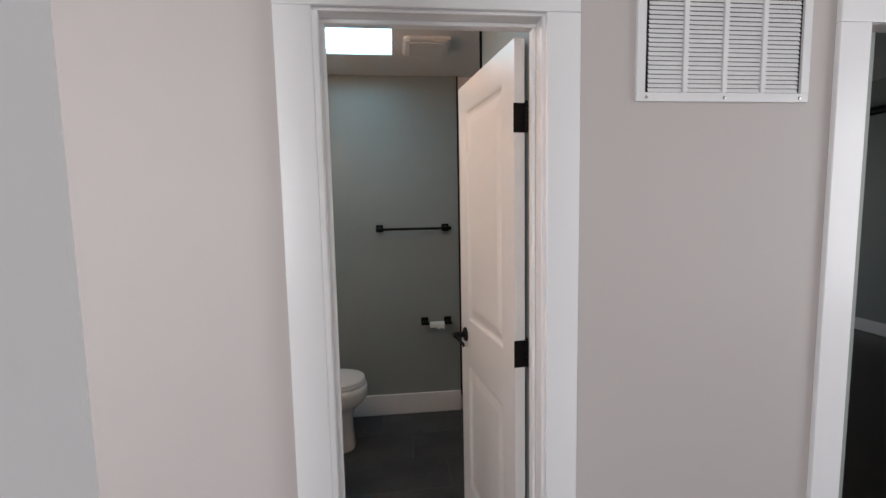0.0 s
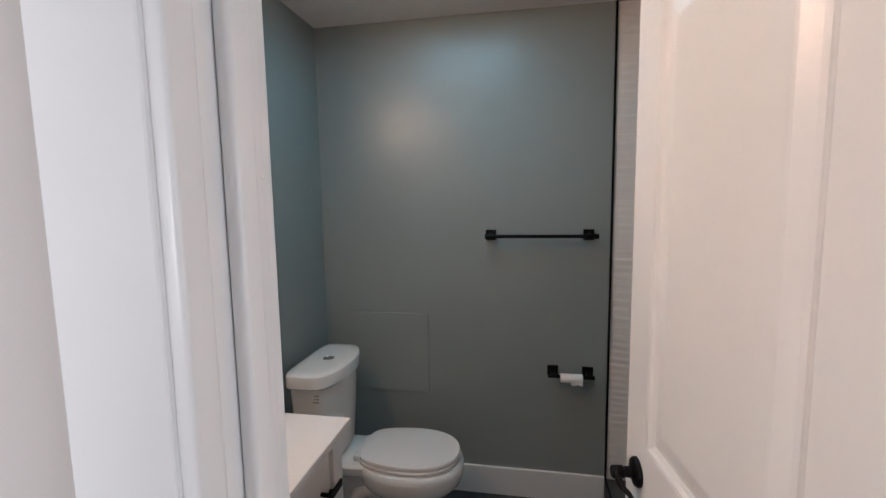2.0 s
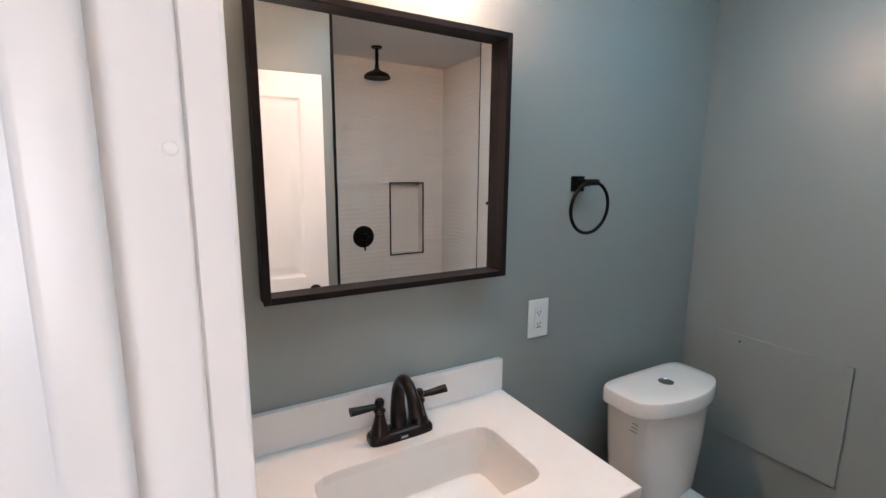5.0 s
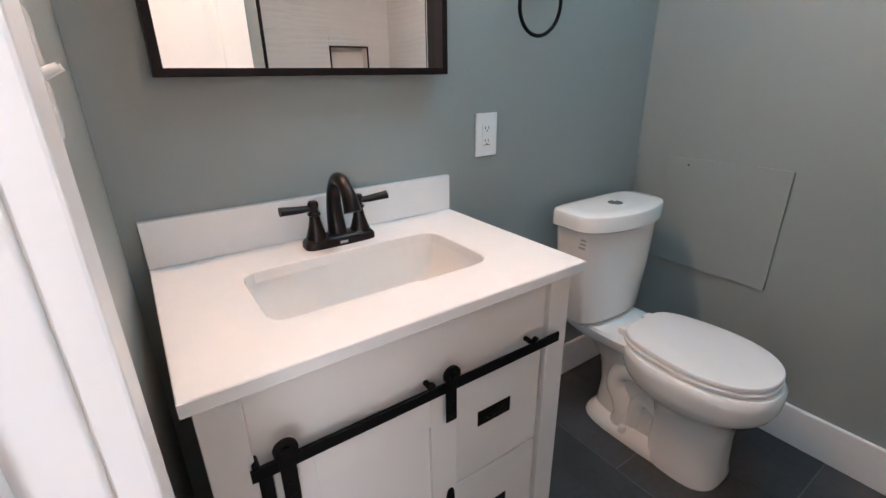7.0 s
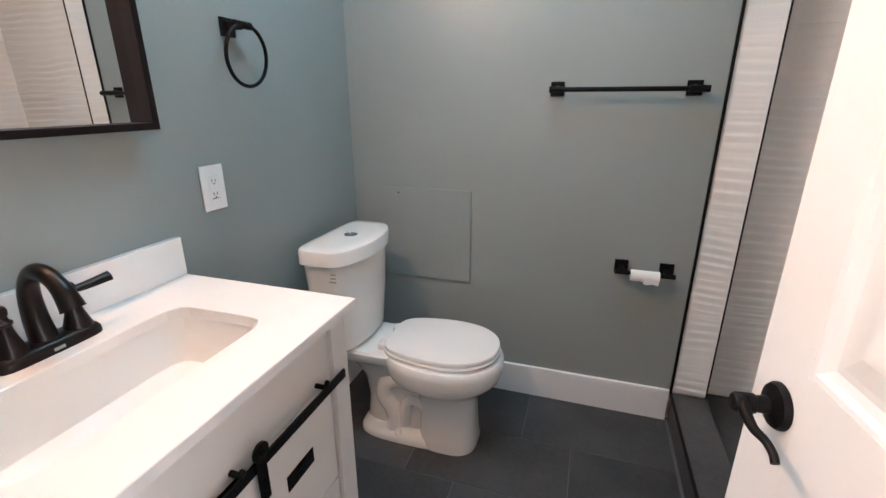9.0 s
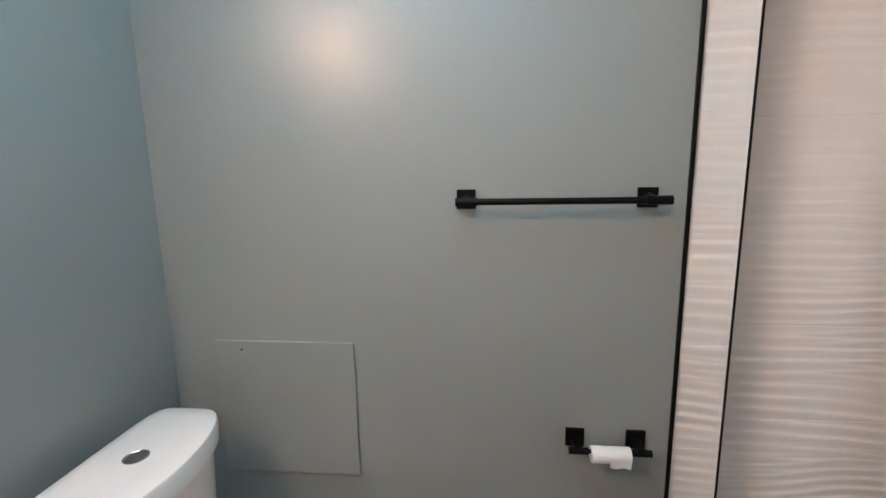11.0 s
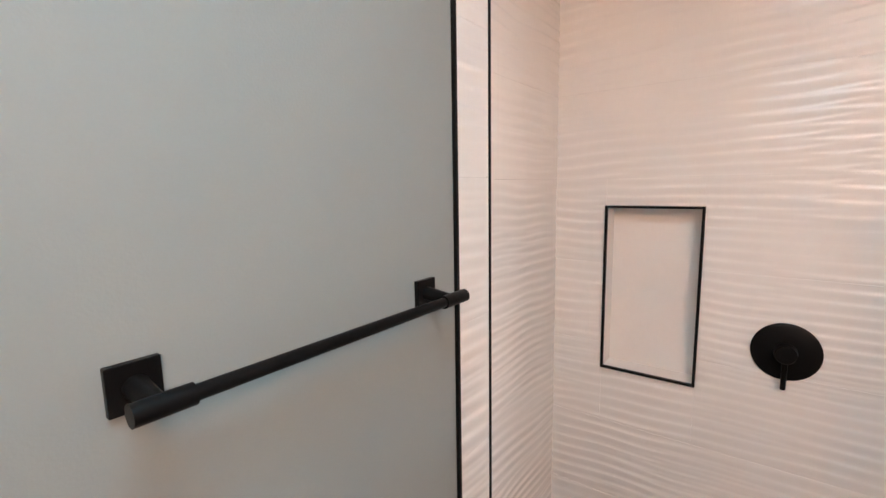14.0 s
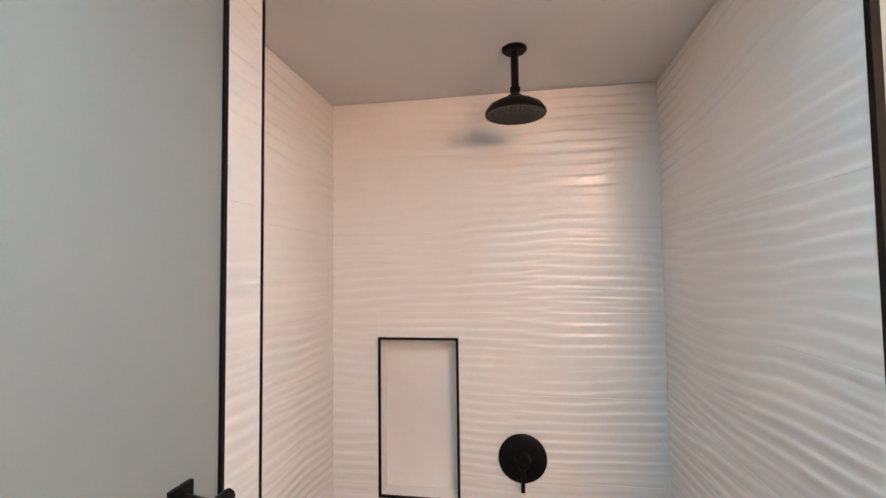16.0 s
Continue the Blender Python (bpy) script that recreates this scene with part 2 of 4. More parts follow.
# ceilings and floors
SKX0, SKX1, SKY0, SKY1 = 0.462, 1.01, -0.97, -0.42
b = box((-0.1, -1.858, H), (SKX0, 0.3, H + 0.12))
box((SKX1, -1.858, H), (2.5, 0.3, H + 0.12), bm=b)
box((SKX0, -1.858, H), (SKX1, SKY0, H + 0.12), bm=b)
box((SKX0, SKY1, H), (SKX1, 0.3, H + 0.12), bm=b)
setting("ceiling", b, M_CEIL, "flat off-white bathroom ceiling with a skylight opening", "ceiling")
b = box((-1.7, -5.9, 2.6), (4.3, -1.858, 2.7))
setting("ceiling_hall", b, M_CEIL, "flat white hall ceiling", "ceiling")
b = box((-0.1, -1.858, -0.1), (2.5, 0.3, -0.002))
floor = setting("floor", b, M_SLATE_GROUT, "charcoal slate tiles laid in thirds with thin grey joints", "floor")
b = box((-1.7, -5.9, -0.1), (4.3, -1.858, -0.004))
setting("floor_hall", b, M_WOOD, "dark walnut hall floor", "floor")

# skylight
b = box((SKX0, SKY0, H + 0.03), (SKX1, SKY1, H + 0.05))
sk = setting("window_1", b, M_SKY, "square skylight with a milky blue-white pane", "skylight")

# next room, seen through the hall opening
b = box((6.3, -1.9, -0.1), (6.4, 4.0, 2.8))
setting("wall_room_east", b, M_ROOM, "grey-green wall of the next room", "wall")
# the opening in this closing wall is invented for the added room lamp
b = box((2.5, 4.0, -0.1), (3.6, 4.1, 2.8))
box((5.2, 4.0, -0.1), (6.4, 4.1, 2.8), bm=b)
box((3.6, 4.0, -0.1), (5.2, 4.1, 0.8), bm=b)
box((3.6, 4.0, 2.1), (5.2, 4.1, 2.8), bm=b)
box((4.3, -1.95, -0.1), (6.4, -1.85, 2.8), bm=b)
box((2.5, -1.858, 2.6), (4.3, -1.80, 2.8), bm=b)
setting("wall_room_north", b, M_ROOM, "plain grey-green wall closing the next room", "wall")
b = box((2.5, -1.858, -0.1), (2.54, 4.0, 2.8))
setting("wall_room_west", b, M_ROOM, "plain grey-green side wall of the next room", "wall")
b = box((2.5, -1.858, -0.1), (6.3, 4.0, -0.004))
room_floor = setting("floor_room", b, M_WOOD, "dark walnut plank floor of the next room", "floor")
b = box((2.5, -1.858, 2.8), (6.4, 4.1, 2.9))
setting("ceiling_room", b, M_CEIL, "white ceiling of the next room", "ceiling")
b = box((6.285, -1.8, 0), (6.3, 4.0, 0.14), 0.003)
setting("baseboard_room", b, M_TRIM, "white baseboard in the next room", "baseboard")
# dark bar of unknown kind, its round pole and brackets are invented
rod = thing("curtain_rod", (6.2, 1.0, 2.45), "black horizontal bar high on the far grey-green wall", "curtain rod")
put("pole", tube([(6.2, -1.5, 2.45), (6.2, 3.6, 2.45)], 0.045), M_BLACK, rod)
for y in (-1.4, 3.5):
    put("bracket", box((6.2, y - 0.02, 2.43), (6.3, y + 0.02, 2.47), 0.004), M_BLACK, rod)

# baseboards
b = box((0.015, -0.016, 0), (PX0 - 0.008, 0, 0.15), 0.003)
setting("baseboard_north", b, M_TRIM, "white square-edged baseboard under the grey-green wall", "baseboard")
b = box((0, -0.975, 0), (0.015, 0, 0.15), 0.003)
setting("baseboard_west", b, M_TRIM, "white square-edged baseboard behind the toilet", "baseboard")

# flush access panel
b = box((0.140, -0.011, 0.534), (0.563, 0, 0.956), 0.0012)
ap = tagged(new("access_panel", finish("access_panel", b, M_GREEN)), "flush access panel painted grey-green like the wall", "access panel")
nail = put("screw", lathe([(0.004, 0), (0.004, 0.001)], pose(0.225, -0.011, 0.931, 90), 10), M_SLOT, ap)


# ---- door frame, casing and door ----
def casing(name, x0, x1, ztop, y, side, width, label, head=True, left=True, right=True, thick=0.018):
    """Flat boards round an opening on the wall face y; side: -1 towards the hall, +1 towards the bathroom."""
    t = thing(name, ((x0 + x1) / 2, y, 0), label, "door casing")
    t["kind"] = "structure"
    y0, y1 = sorted((y, y + side * thick))
    if left:
        put("board", box((x0 - width, y0, 0), (x0, y1, ztop), 0.003), M_TRIM, t)
    if right:
        put("board", box((x1, y0, 0), (x1 + width, y1, ztop), 0.003), M_TRIM, t)
    if head:
        put("head_board", box((x0 - width, y0, ztop + 0.0005), (x1 + width, y1, ztop + 0.12), 0.003), M_TRIM, t)
    return t


casing("trim_door_hall", 0.7935, 1.430, 2.049, HALL_Y, -1, 0.099, "flat white board casing round the bathroom doorway")
casing("trim_door_bath", 0.793, 1.340, 2.049, BATH_Y, 1, 0.07, "flat white casing inside the bathroom doorway", right=False, head=False, thick=0.025)
casing("trim_room_hall", RX0, RX1, RZ, HALL_Y, -1, 0.105, "white casing round the opening to the next room")
entry = thing("trim_entry", (0.61, -2.9, 0), "white board cladding on the end of the entry pier", "door casing")
entry["kind"] = "structure"
put("lining", box((EX1, EY0 - 0.001, 0), (EX1 + 0.018, EY1 + 0.001, 2.599), 0.002), M_TRIM, entry)
for y0, y1 in ((EY0 - 0.018, EY0 - 0.0005), (EY1 + 0.0005, EY1 + 0.018)):
    put("board", box((EX0, y0, 0), (EX1 + 0.012, y1, 2.599), 0.003), M_TRIM, entry)

jamb = thing("door_frame", (1.115, -1.858, 0), "white painted door frame with rounded stops", "door frame")
jamb["kind"] = "structure"
JX0, JX1 = 0.800, 1.421
put("side_jamb", box((DX0, HALL_Y - 0.001, 0), (JX0, BATH_Y + 0.001, 2.042), 0.0035, seg=4), M_TRIM, jamb, "", True)
put("side_jamb", box((JX1, HALL_Y - 0.001, 0), (DX1, BATH_Y + 0.001, 2.042), 0.002), M_TRIM, jamb)
put("head_jamb", box((DX0, HALL_Y - 0.001, 2.0425), (DX1, BATH_Y + 0.001, DZ), 0.002), M_TRIM, jamb)
put("door_stop", box((JX0, -1.868, 0), (JX0 + 0.017, -1.836, 2.030), 0.0065, seg=5), M_TRIM, jamb, "", True)
put("door_stop", box((JX1 - 0.013, -1.868, 0), (JX1, -1.836, 2.030), 0.005, seg=4), M_TRIM, jamb, "", True)
put("door_stop", box((JX0, -1.868, 2.030), (JX1, -1.836, 2.0425), 0.004, seg=3), M_TRIM, jamb)
put("jamb_bead", box((DX0, HALL_Y - 0.0135, 0), (0.809, -1.8955, 2.040), 0.005, seg=4), M_TRIM, jamb, "", True)
put("paint_dimple", lathe([(0.0042, 0), (0.0034, 0.0007), (0.0020, 0.0001), (0.0, 0.0001)], pose(JX0, -1.806, 1.568, 0, 90, 0), 18), M_TRIM, jamb, "", True)

LEAF_W, LEAF_T, LEAF_Z0, LEAF_Z1 = 0.630, 0.035, 0.012, 2.030


def panel_door():
    """A two-panel leaf, hinge edge at x = 0, hall face at y = 0."""
    d = thing("door_1", (0, 0, 0), "white two-panel door standing open into the bathroom", "door")
    d["kind"] = "structure"
    stile = 0.105
    rows = [(LEAF_Z0, 0.235), (0.812, 1.012), (1.918, LEAF_Z1)]
    bm = box((0, 0, LEAF_Z0), (stile, LEAF_T, LEAF_Z1), 0.0015)
    box((LEAF_W - stile, 0, LEAF_Z0), (LEAF_W, LEAF_T, LEAF_Z1), 0.0015, bm)
    for z0, z1 in rows:
        box((stile - 0.001, 0.0002, z0), (LEAF_W - stile + 0.001, LEAF_T - 0.0002, z1), 0.0, bm)
    part("leaf_frame", bm, M_DOOR, d)
    for z0, z1 in ((0.235, 0.812), (1.012, 1.918)):
        x0, x1 = stile, LEAF_W - stile
        bm = bmesh.new()
        for y, s in ((0.0005, 1), (LEAF_T - 0.0005, -1)):
            rings = []
            for inset, depth in ((0, 0), (0.006, 0.001), (0.012, 0.007), (0.022, 0.010), (0.032, 0.009), (0.060, 0.003), (0.066, 0.0025)):
                yy = y + s * depth
                rings.append([Vector(p) for p in ((x0 + inset, yy, z0 + inset), (x1 - inset, yy, z0 + inset), (x1 - inset, yy, z1 - inset), (x0 + inset, yy, z1 - inset))])
            loft(rings, bm, caps=False)
            bm.faces.new([bm.verts.new(p) for p in rings[-1]])
        part("raised_panel", bm, M_DOOR, d)
    for s, y in ((-1, 0), (1, LEAF_T)):
        kx, kz = LEAF_W - 0.068, 0.940
        rose = part("lever_rose", lathe([(0.032, 0), (0.032, 0.004), (0.029, 0.009), (0.018, 0.012), (0.0125, 0.016), (0.011, 0.030), (0.0135, 0.032), (0.0135, 0.054), (0.011, 0.057), (0.0, 0.058)], pose(kx, y, kz, -90 * s), 32), M_BLACK, d, "dark bronze lever handle", True)
        yy = y + s * 0.046
        path = smooth_path([(kx, yy, kz + 0.006), (kx - 0.014, yy + s * 0.002, kz - 0.001), (kx - 0.034, yy - s * 0.002, kz - 0.013), (kx - 0.050, yy - s * 0.010, kz - 0.018), (kx - 0.066, yy - s * 0.013, kz - 0.024), (kx - 0.076, yy - s * 0.012, kz - 0.030)], 6)
        n = len(path)
        part("lever", tube(path, [0.0082 - 0.0038 * math.sin(math.pi * min(1, 1.4 * i / (n - 1)) / 2) for i in range(n)], 12, flat=1.25), M_BLACK, rose, "", True)
    for z in (0.25, 1.03, 1.79):
        bm = box((-0.0015, 0.001, z - 0.045), (0.0005, LEAF_T - 0.004, z + 0.045), 0.0)
        for k in range(5):
            lathe([(0.0065, -0.0085), (0.0065, 0.0085)], pose(-0.004, LEAF_T + 0.004, z - 0.036 + 0.018 * k), 12, bm)
        lathe([(0.004, -0.003), (0.0065, 0), (0.004, 0.004)], pose(-0.004, LEAF_T + 0.004, z + 0.048), 12, bm)
        box((-0.0035, -0.004, z - 0.045), (-0.0016, 0.001 + LEAF_T, z + 0.045), 0.0, bm)
        part("hinge", bm, M_BLACK, d, "black butt hinge")
    return d


door = panel_door()
for o in door.children_recursive:
    o.data.transform(Matrix.Diagonal((1, -1, 1, 1)))
    o.data.flip_normals()
door.matrix_world = pose(1.376, -1.790, 0, 0, 0, math.degrees(math.atan2(0.620, -0.082)))

# ---- hall: return air grille ----
def air_grille(x0, x1, z0, z1, y):
    g = thing("return_air_grille", ((x0 + x1) / 2, y, z0), "white steel return-air grille with four banks of louvres", "vent")
    # flat sheet coloured black for the shade behind the louvres, no duct cut
    put("backing", box((x0 + 0.02, y - 0.002, z0 + 0.02), (x1 - 0.02, y, z1 - 0.02)), M_SHADE, g)
    rim = 0.026
    bm = box((x0, y - 0.010, z0), (x1, y, z0 + rim), 0.002)
    box((x0, y - 0.010, z1 - rim), (x1, y, z1), 0.002, bm)
    box((x0, y - 0.010, z0 + rim), (x0 + rim, y, z1 - rim), 0.0, bm)
    box((x1 - rim, y - 0.010, z0 + rim), (x1, y, z1 - rim), 0.0, bm)
    put("frame", bm, M_GRILLE, g)
    w = (x1 - x0 - 2 * rim) / 4
    for k in (1, 2, 3):
        xx = x0 + rim + k * w
        put("mullion", box((xx - 0.008, y - 0.011, z0 + rim), (xx + 0.008, y - 0.001, z1 - rim), 0.002), M_GRILLE, g)
    slat = None
    n = int((z1 - z0 - 2 * rim) / 0.0127)
    for k in range(4):
        xa, xb = x0 + rim + k * w + 0.010, x0 + rim + (k + 1) * w - 0.010
        for i in range(n):
            z = z0 + rim + 0.008 + i * 0.0127
            if slat is None:
                h = (xb - xa) / 2
                bm = bmesh.new()
                loft([[Vector((sx, -0.0095, -0.0066)), Vector((sx, -0.0085, -0.0073)), Vector((sx, -0.003, 0.0042)), Vector((sx, -0.004, 0.0049))] for sx in (-h, h)], bm)
                slat = finish("slat", bm, M_GRILLE)
            o = new("slat", slat)
            o.parent = g
            o.location = Vector(((xa + xb) / 2, y, z)) - g.location
    for xx in (x0 + 0.03, (x0 + x1) / 2, x1 - 0.03):
        put("screw", lathe([(0.005, 0), (0.004, 0.002), (0, 0.0025)], pose(xx, y - 0.010, z0 + 0.012, 90), 12), M_CHROME, g)


air_grille(1.700, 2.248, 1.811, 2.18, HALL_Y)

hsw = thing("light_switch", (0.105, HALL_Y, 1.15), "white single toggle light switch on the warm-grey hall wall", "light switch")
put("plate", box((0.067, HALL_Y - 0.006, 1.09), (0.143, HALL_Y, 1.21), 0.003), M_PLATE, hsw)
put("toggle_bezel", box((0.099, HALL_Y - 0.008, 1.137), (0.111, HALL_Y - 0.006, 1.163), 0.0008), M_PLATE, hsw)
put("toggle", tube([(0.105, HALL_Y - 0.006, 1.15), (0.105, HALL_Y - 0.022, 1.142)], [0.0050, 0.0036], 10), M_PLATE, hsw, "", True)
for z in (1.12, 1.18):
    put("screw", lathe([(0.0030, 0), (0.0022, 0.001), (0, 0.0012)], pose(0.105, HALL_Y - 0.006, z, 90), 10), M_PLATE, hsw)


# ---- ceiling fan grille ----
fan = thing("exhaust_fan", (1.20, -0.59, H), "square off-white exhaust fan cover on the ceiling", "exhaust fan")
put("cover", loft([rounded(1.20, -0.59, z, hx, hx * 1.12, 14, 40) for z, hx in ((H, 0.130), (H - 0.012, 0.128), (H - 0.020, 0.115), (H - 0.014, 0.100), (H - 0.013, 0.02))]), M_CEIL, fan, smooth=True)
put("centre_plate", box((1.105, -0.695, H - 0.026), (1.295, -0.485, H - 0.014), 0.004), M_CEIL, fan)


# ---- vanity ----
VY0, VY1, VX = -1.752, -0.993, 0.503
van = thing("vanity_cabinet", (0.26, -1.374, 0), "white farmhouse vanity with a black barn-door rail", "cabinet")
for x0, x1 in ((0.02, 0.075), (VX - 0.055, VX)):
    for y0, y1 in ((VY0, VY0 + 0.062), (VY1 - 0.062, VY1)):
        leg = put("leg", box((x0, y0, 0.062), (x1, y1, 0.855), 0.002), M_VANITY, van)
        bpy.context.view_layer.update()
        put("foot", box((x0 - 0.004, y0 - 0.008, 0), (x1 + 0.008, y1 + 0.008, 0.062), 0.003), M_VANITY, leg)
FX = VX - 0.014      # plane of the carcass front
put("apron", box((FX - 0.018, VY0 + 0.062, 0.693), (FX, VY1 - 0.062, 0.855), 0.0), M_VANITY, van)
put("bottom_rail", box((FX - 0.018, VY0 + 0.062, 0.062), (FX, VY1 - 0.062, 0.108), 0.002), M_VANITY, van)
put("side_panel", box((0.075, VY1 - 0.030, 0.10), (VX - 0.055, VY1 - 0.014, 0.855)), M_VANITY, van)
put("side_panel", box((0.075, VY0 + 0.014, 0.10), (VX - 0.055, VY0 + 0.030, 0.855)), M_VANITY, van)
# solid block coloured black in place of the cabinet's shaded hollow
put("inner_box", box((0.03, VY0 + 0.062, 0.108), (FX - 0.03, VY1 - 0.062, 0.70)), M_SHADE, van, "solid black block for the shade inside the cabinet")
put("middle_post", box((FX - 0.018, -1.345, 0.108), (FX - 0.002, -1.312, 0.693)), M_VANITY, van)
for z0, z1 in ((0.406, 0.690), (0.112, 0.401)):
    dr = put("drawer", box((FX - 0.016, -1.308, z0), (FX + 0.002, -1.060, z1), 0.002), M_VANITY, van)
    zc = z0 + 0.150
    pull = bmesh.new()
    box((FX + 0.0022, -1.246, zc - 0.019), (FX + 0.0042, -1.152, zc + 0.020), 0.0006, pull)
    put("recessed_pull", pull, M_BLACK, van, "black recessed pull")
    put("pull_lip", tube(smooth_path([(FX + 0.004, -1.222, zc - 0.003), (FX + 0.008, -1.20, zc + 0.003), (FX + 0.004, -1.178, zc + 0.009)], 4), 0.003), M_BLACK, van)
# sliding door
dy0, dy1, dz0, dz1 = -1.668, -1.318, 0.085, 0.690
DXF = VX + 0.010
bm = bmesh.new()
for a in ((dy0, dz0, dy0 + 0.062, dz1), (dy1 - 0.062, dz0, dy1, dz1), (dy0 + 0.062, dz1 - 0.066, dy1 - 0.062, dz1), (dy0 + 0.062, dz0, dy1 - 0.062, dz0 + 0.066)):
    box((DXF - 0.018, a[0], a[1]), (DXF, a[2], a[3]), 0.0012, bm)
sd = put("sliding_door", bm, M_VANITY, van, "white shaker sliding door")
put("door_panel", box((DXF - 0.014, dy0 + 0.06, dz0 + 0.06), (DXF - 0.008, dy1 - 0.06, dz1 - 0.06)), M_VANITY, van)
put("finger_slot", loft([[Vector((xx, -1.336 + p.x, 0.378 + p.y)) for p in rounded(0, 0, 0, 0.0115, 0.058, 3.2, 32)] for xx in (DXF + 0.0003, DXF + 0.0015)]), M_BLACK, van, "black oval finger pull", True)
put("rail", box((DXF + 0.002, -1.700, 0.694), (DXF + 0.008, -1.036, 0.716), 0.001), M_BLACK, van, "black steel barn-door rail")
for y in (-1.690, -1.375, -1.112):
    put("standoff", tube([(FX, y, 0.712), (DXF + 0.004, y, 0.712)], 0.006, 10), M_BLACK, van)
for y in (-1.380, -1.112):
    put("rail_stop", lathe([(0.0075, 0), (0.0075, 0.006), (0.005, 0.008)], pose(DXF + 0.003, y, 0.724, 0, 90, 0), 16), M_BLACK, van, "", True)
for y in (-1.648, -1.340):
    strap = put("hanger_strap", box((DXF + 0.0105, y - 0.0125, 0.628), (DXF + 0.0135, y + 0.0125, 0.742), 0.001), M_BLACK, van)
    put("roller", lathe([(0.010, -0.001), (0.019, 0), (0.019, 0.005), (0.008, 0.006), (0.008, 0.010), (0.0, 0.011)], pose(DXF + 0.012, y, 0.738, 0, 90, 0), 24), M_BLACK, van, "", True)
    for z in (0.645, 0.672):
        put("bolt", lathe([(0.0045, 0), (0.0035, 0.002), (0, 0.0022)], pose(DXF + 0.0135, y, z, 0, 90, 0), 12), M_BLACK, van, "", True)

# worktop with cut-out
CX0, CX1, CY0, CY1, CZ = 0.002, 0.531, -1.765, -0.982, 0.880
BCX, BCY, BHX, BHY = 0.281, -1.377, 0.124, 0.236


def around(hx, hy, power, n=72):
    corner = [math.atan2(sy, sx) % (2 * math.pi) for sx in (CX0 - BCX, CX1 - BCX) for sy in (CY0 - BCY, CY1 - BCY)]
    angles = sorted([2 * math.pi * i / n + 0.01 for i in range(n)] + corner)
    inner, outer = [], []
    for a in angles:
        c, s = math.cos(a), math.sin(a)
        r = 1 / ((abs(c) / hx) ** power + (abs(s) / hy) ** power) ** (1 / power)
        inner.append((BCX + r * c, BCY + r * s))
        tx = ((CX1 if c > 0 else CX0) - BCX) / c if abs(c) > 1e-6 else 1e9
        ty = ((CY1 if s > 0 else CY0) - BCY) / s if abs(s) > 1e-6 else 1e9
        r = min(tx, ty)
        outer.append((BCX + r * c, BCY + r * s))
    return inner, outer


def at_z(ring, z):
    return [Vector((x, y, z)) for x, y in ring]


def shrink(ring, d):
    return [(BCX + (x - BCX) * (1 - d), BCY + (y - BCY) * (1 - d)) for x, y in ring]


inner, outer = around(BHX, BHY, 9)
soft_out = [(min(max(x, CX0 + 0.002), CX1 - 0.002), min(max(y, CY0 + 0.002), CY1 - 0.002)) for x, y in outer]
inner_up = [(BCX + (x - BCX) * 1.012, BCY + (y - BCY) * 1.006) for x, y in inner]
bm = loft([at_z(inner, CZ - 0.025), at_z(inner, CZ - 0.002), at_z(inner_up, CZ), at_z(soft_out, CZ), at_z(outer, CZ - 0.002), at_z(outer, CZ - 0.023), at_z(soft_out, CZ - 0.025), at_z(inner, CZ - 0.025)], caps=False)
bmesh.ops.remove_doubles(bm, verts=bm.verts, dist=1e-6)
top = thing("countertop", (0.26, -1.374, CZ - 0.025), "white quartz vanity top with an upstand", "countertop")
put("slab", bm, M_QUARTZ, top)
put("backsplash", box((CX0, CY0, CZ + 0.0005), (0.021, CY1, 0.984), 0.0015), M_QUARTZ, top)

sink = thing("undermount_sink", (BCX, BCY, 0.74), "rectangular white porcelain undermount sink", "sink")
rim, _ = around(BHX + 0.006, BHY + 0.006, 9)
bm = loft([at_z(rim, CZ - 0.026), at_z(shrink(rim, 0.02), CZ - 0.06), at_z(shrink(rim, 0.06), CZ - 0.105), at_z(shrink(rim, 0.13), CZ - 0.126), at_z(shrink(rim, 0.3), CZ - 0.132), at_z(shrink(rim, 0.6), CZ - 0.136), at_z(shrink(rim, 0.86), CZ - 0.139)], caps=False)
bm.faces.new([bm.verts.new(p) for p in at_z(shrink(rim, 0.86), CZ - 0.139)])
put("basin", bm, M_PORCELAIN, sink, "", True)
put("drain", lathe([(0.034, 0), (0.034, 0.002), (0.029, 0.004), (0.027, 0.007), (0.012, 0.011), (0, 0.012)], pose(BCX - 0.01, BCY, CZ - 0.139), 32), M_FAUCET, sink, "dark bronze pop-up drain", True)

# faucet
FY = -1.366
fau = thing("faucet", (0.092, FY, CZ), "dark bronze two-handle centreset faucet with arched spout", "faucet")
put("base_plate", loft([[Vector((p.x, p.y, z)) for p in rounded(0.092, FY, z, hx, hy, 5, 48)] for z, hx, hy in ((CZ, 0.030, 0.088), (CZ + 0.012, 0.030, 0.088), (CZ + 0.020, 0.026, 0.083), (CZ + 0.024, 0.020, 0.076))]), M_FAUCET, fau, "", True)
sp_path = smooth_path([(0.085, FY, CZ + 0.018), (0.078, FY, CZ + 0.07), (0.084, FY, CZ + 0.125), (0.110, FY, CZ + 0.158), (0.145, FY, CZ + 0.158), (0.175, FY, CZ + 0.132), (0.190, FY, CZ + 0.098)], 7)
n = len(sp_path)
put("spout", tube(sp_path, [0.0235 - 0.0085 * math.sin(math.pi * min(1, i / (n * 0.55)) / 2) + 0.006 * max(0, i / n - 0.75) * 4 for i in range(n)], 20), M_FAUCET, fau, "", True)
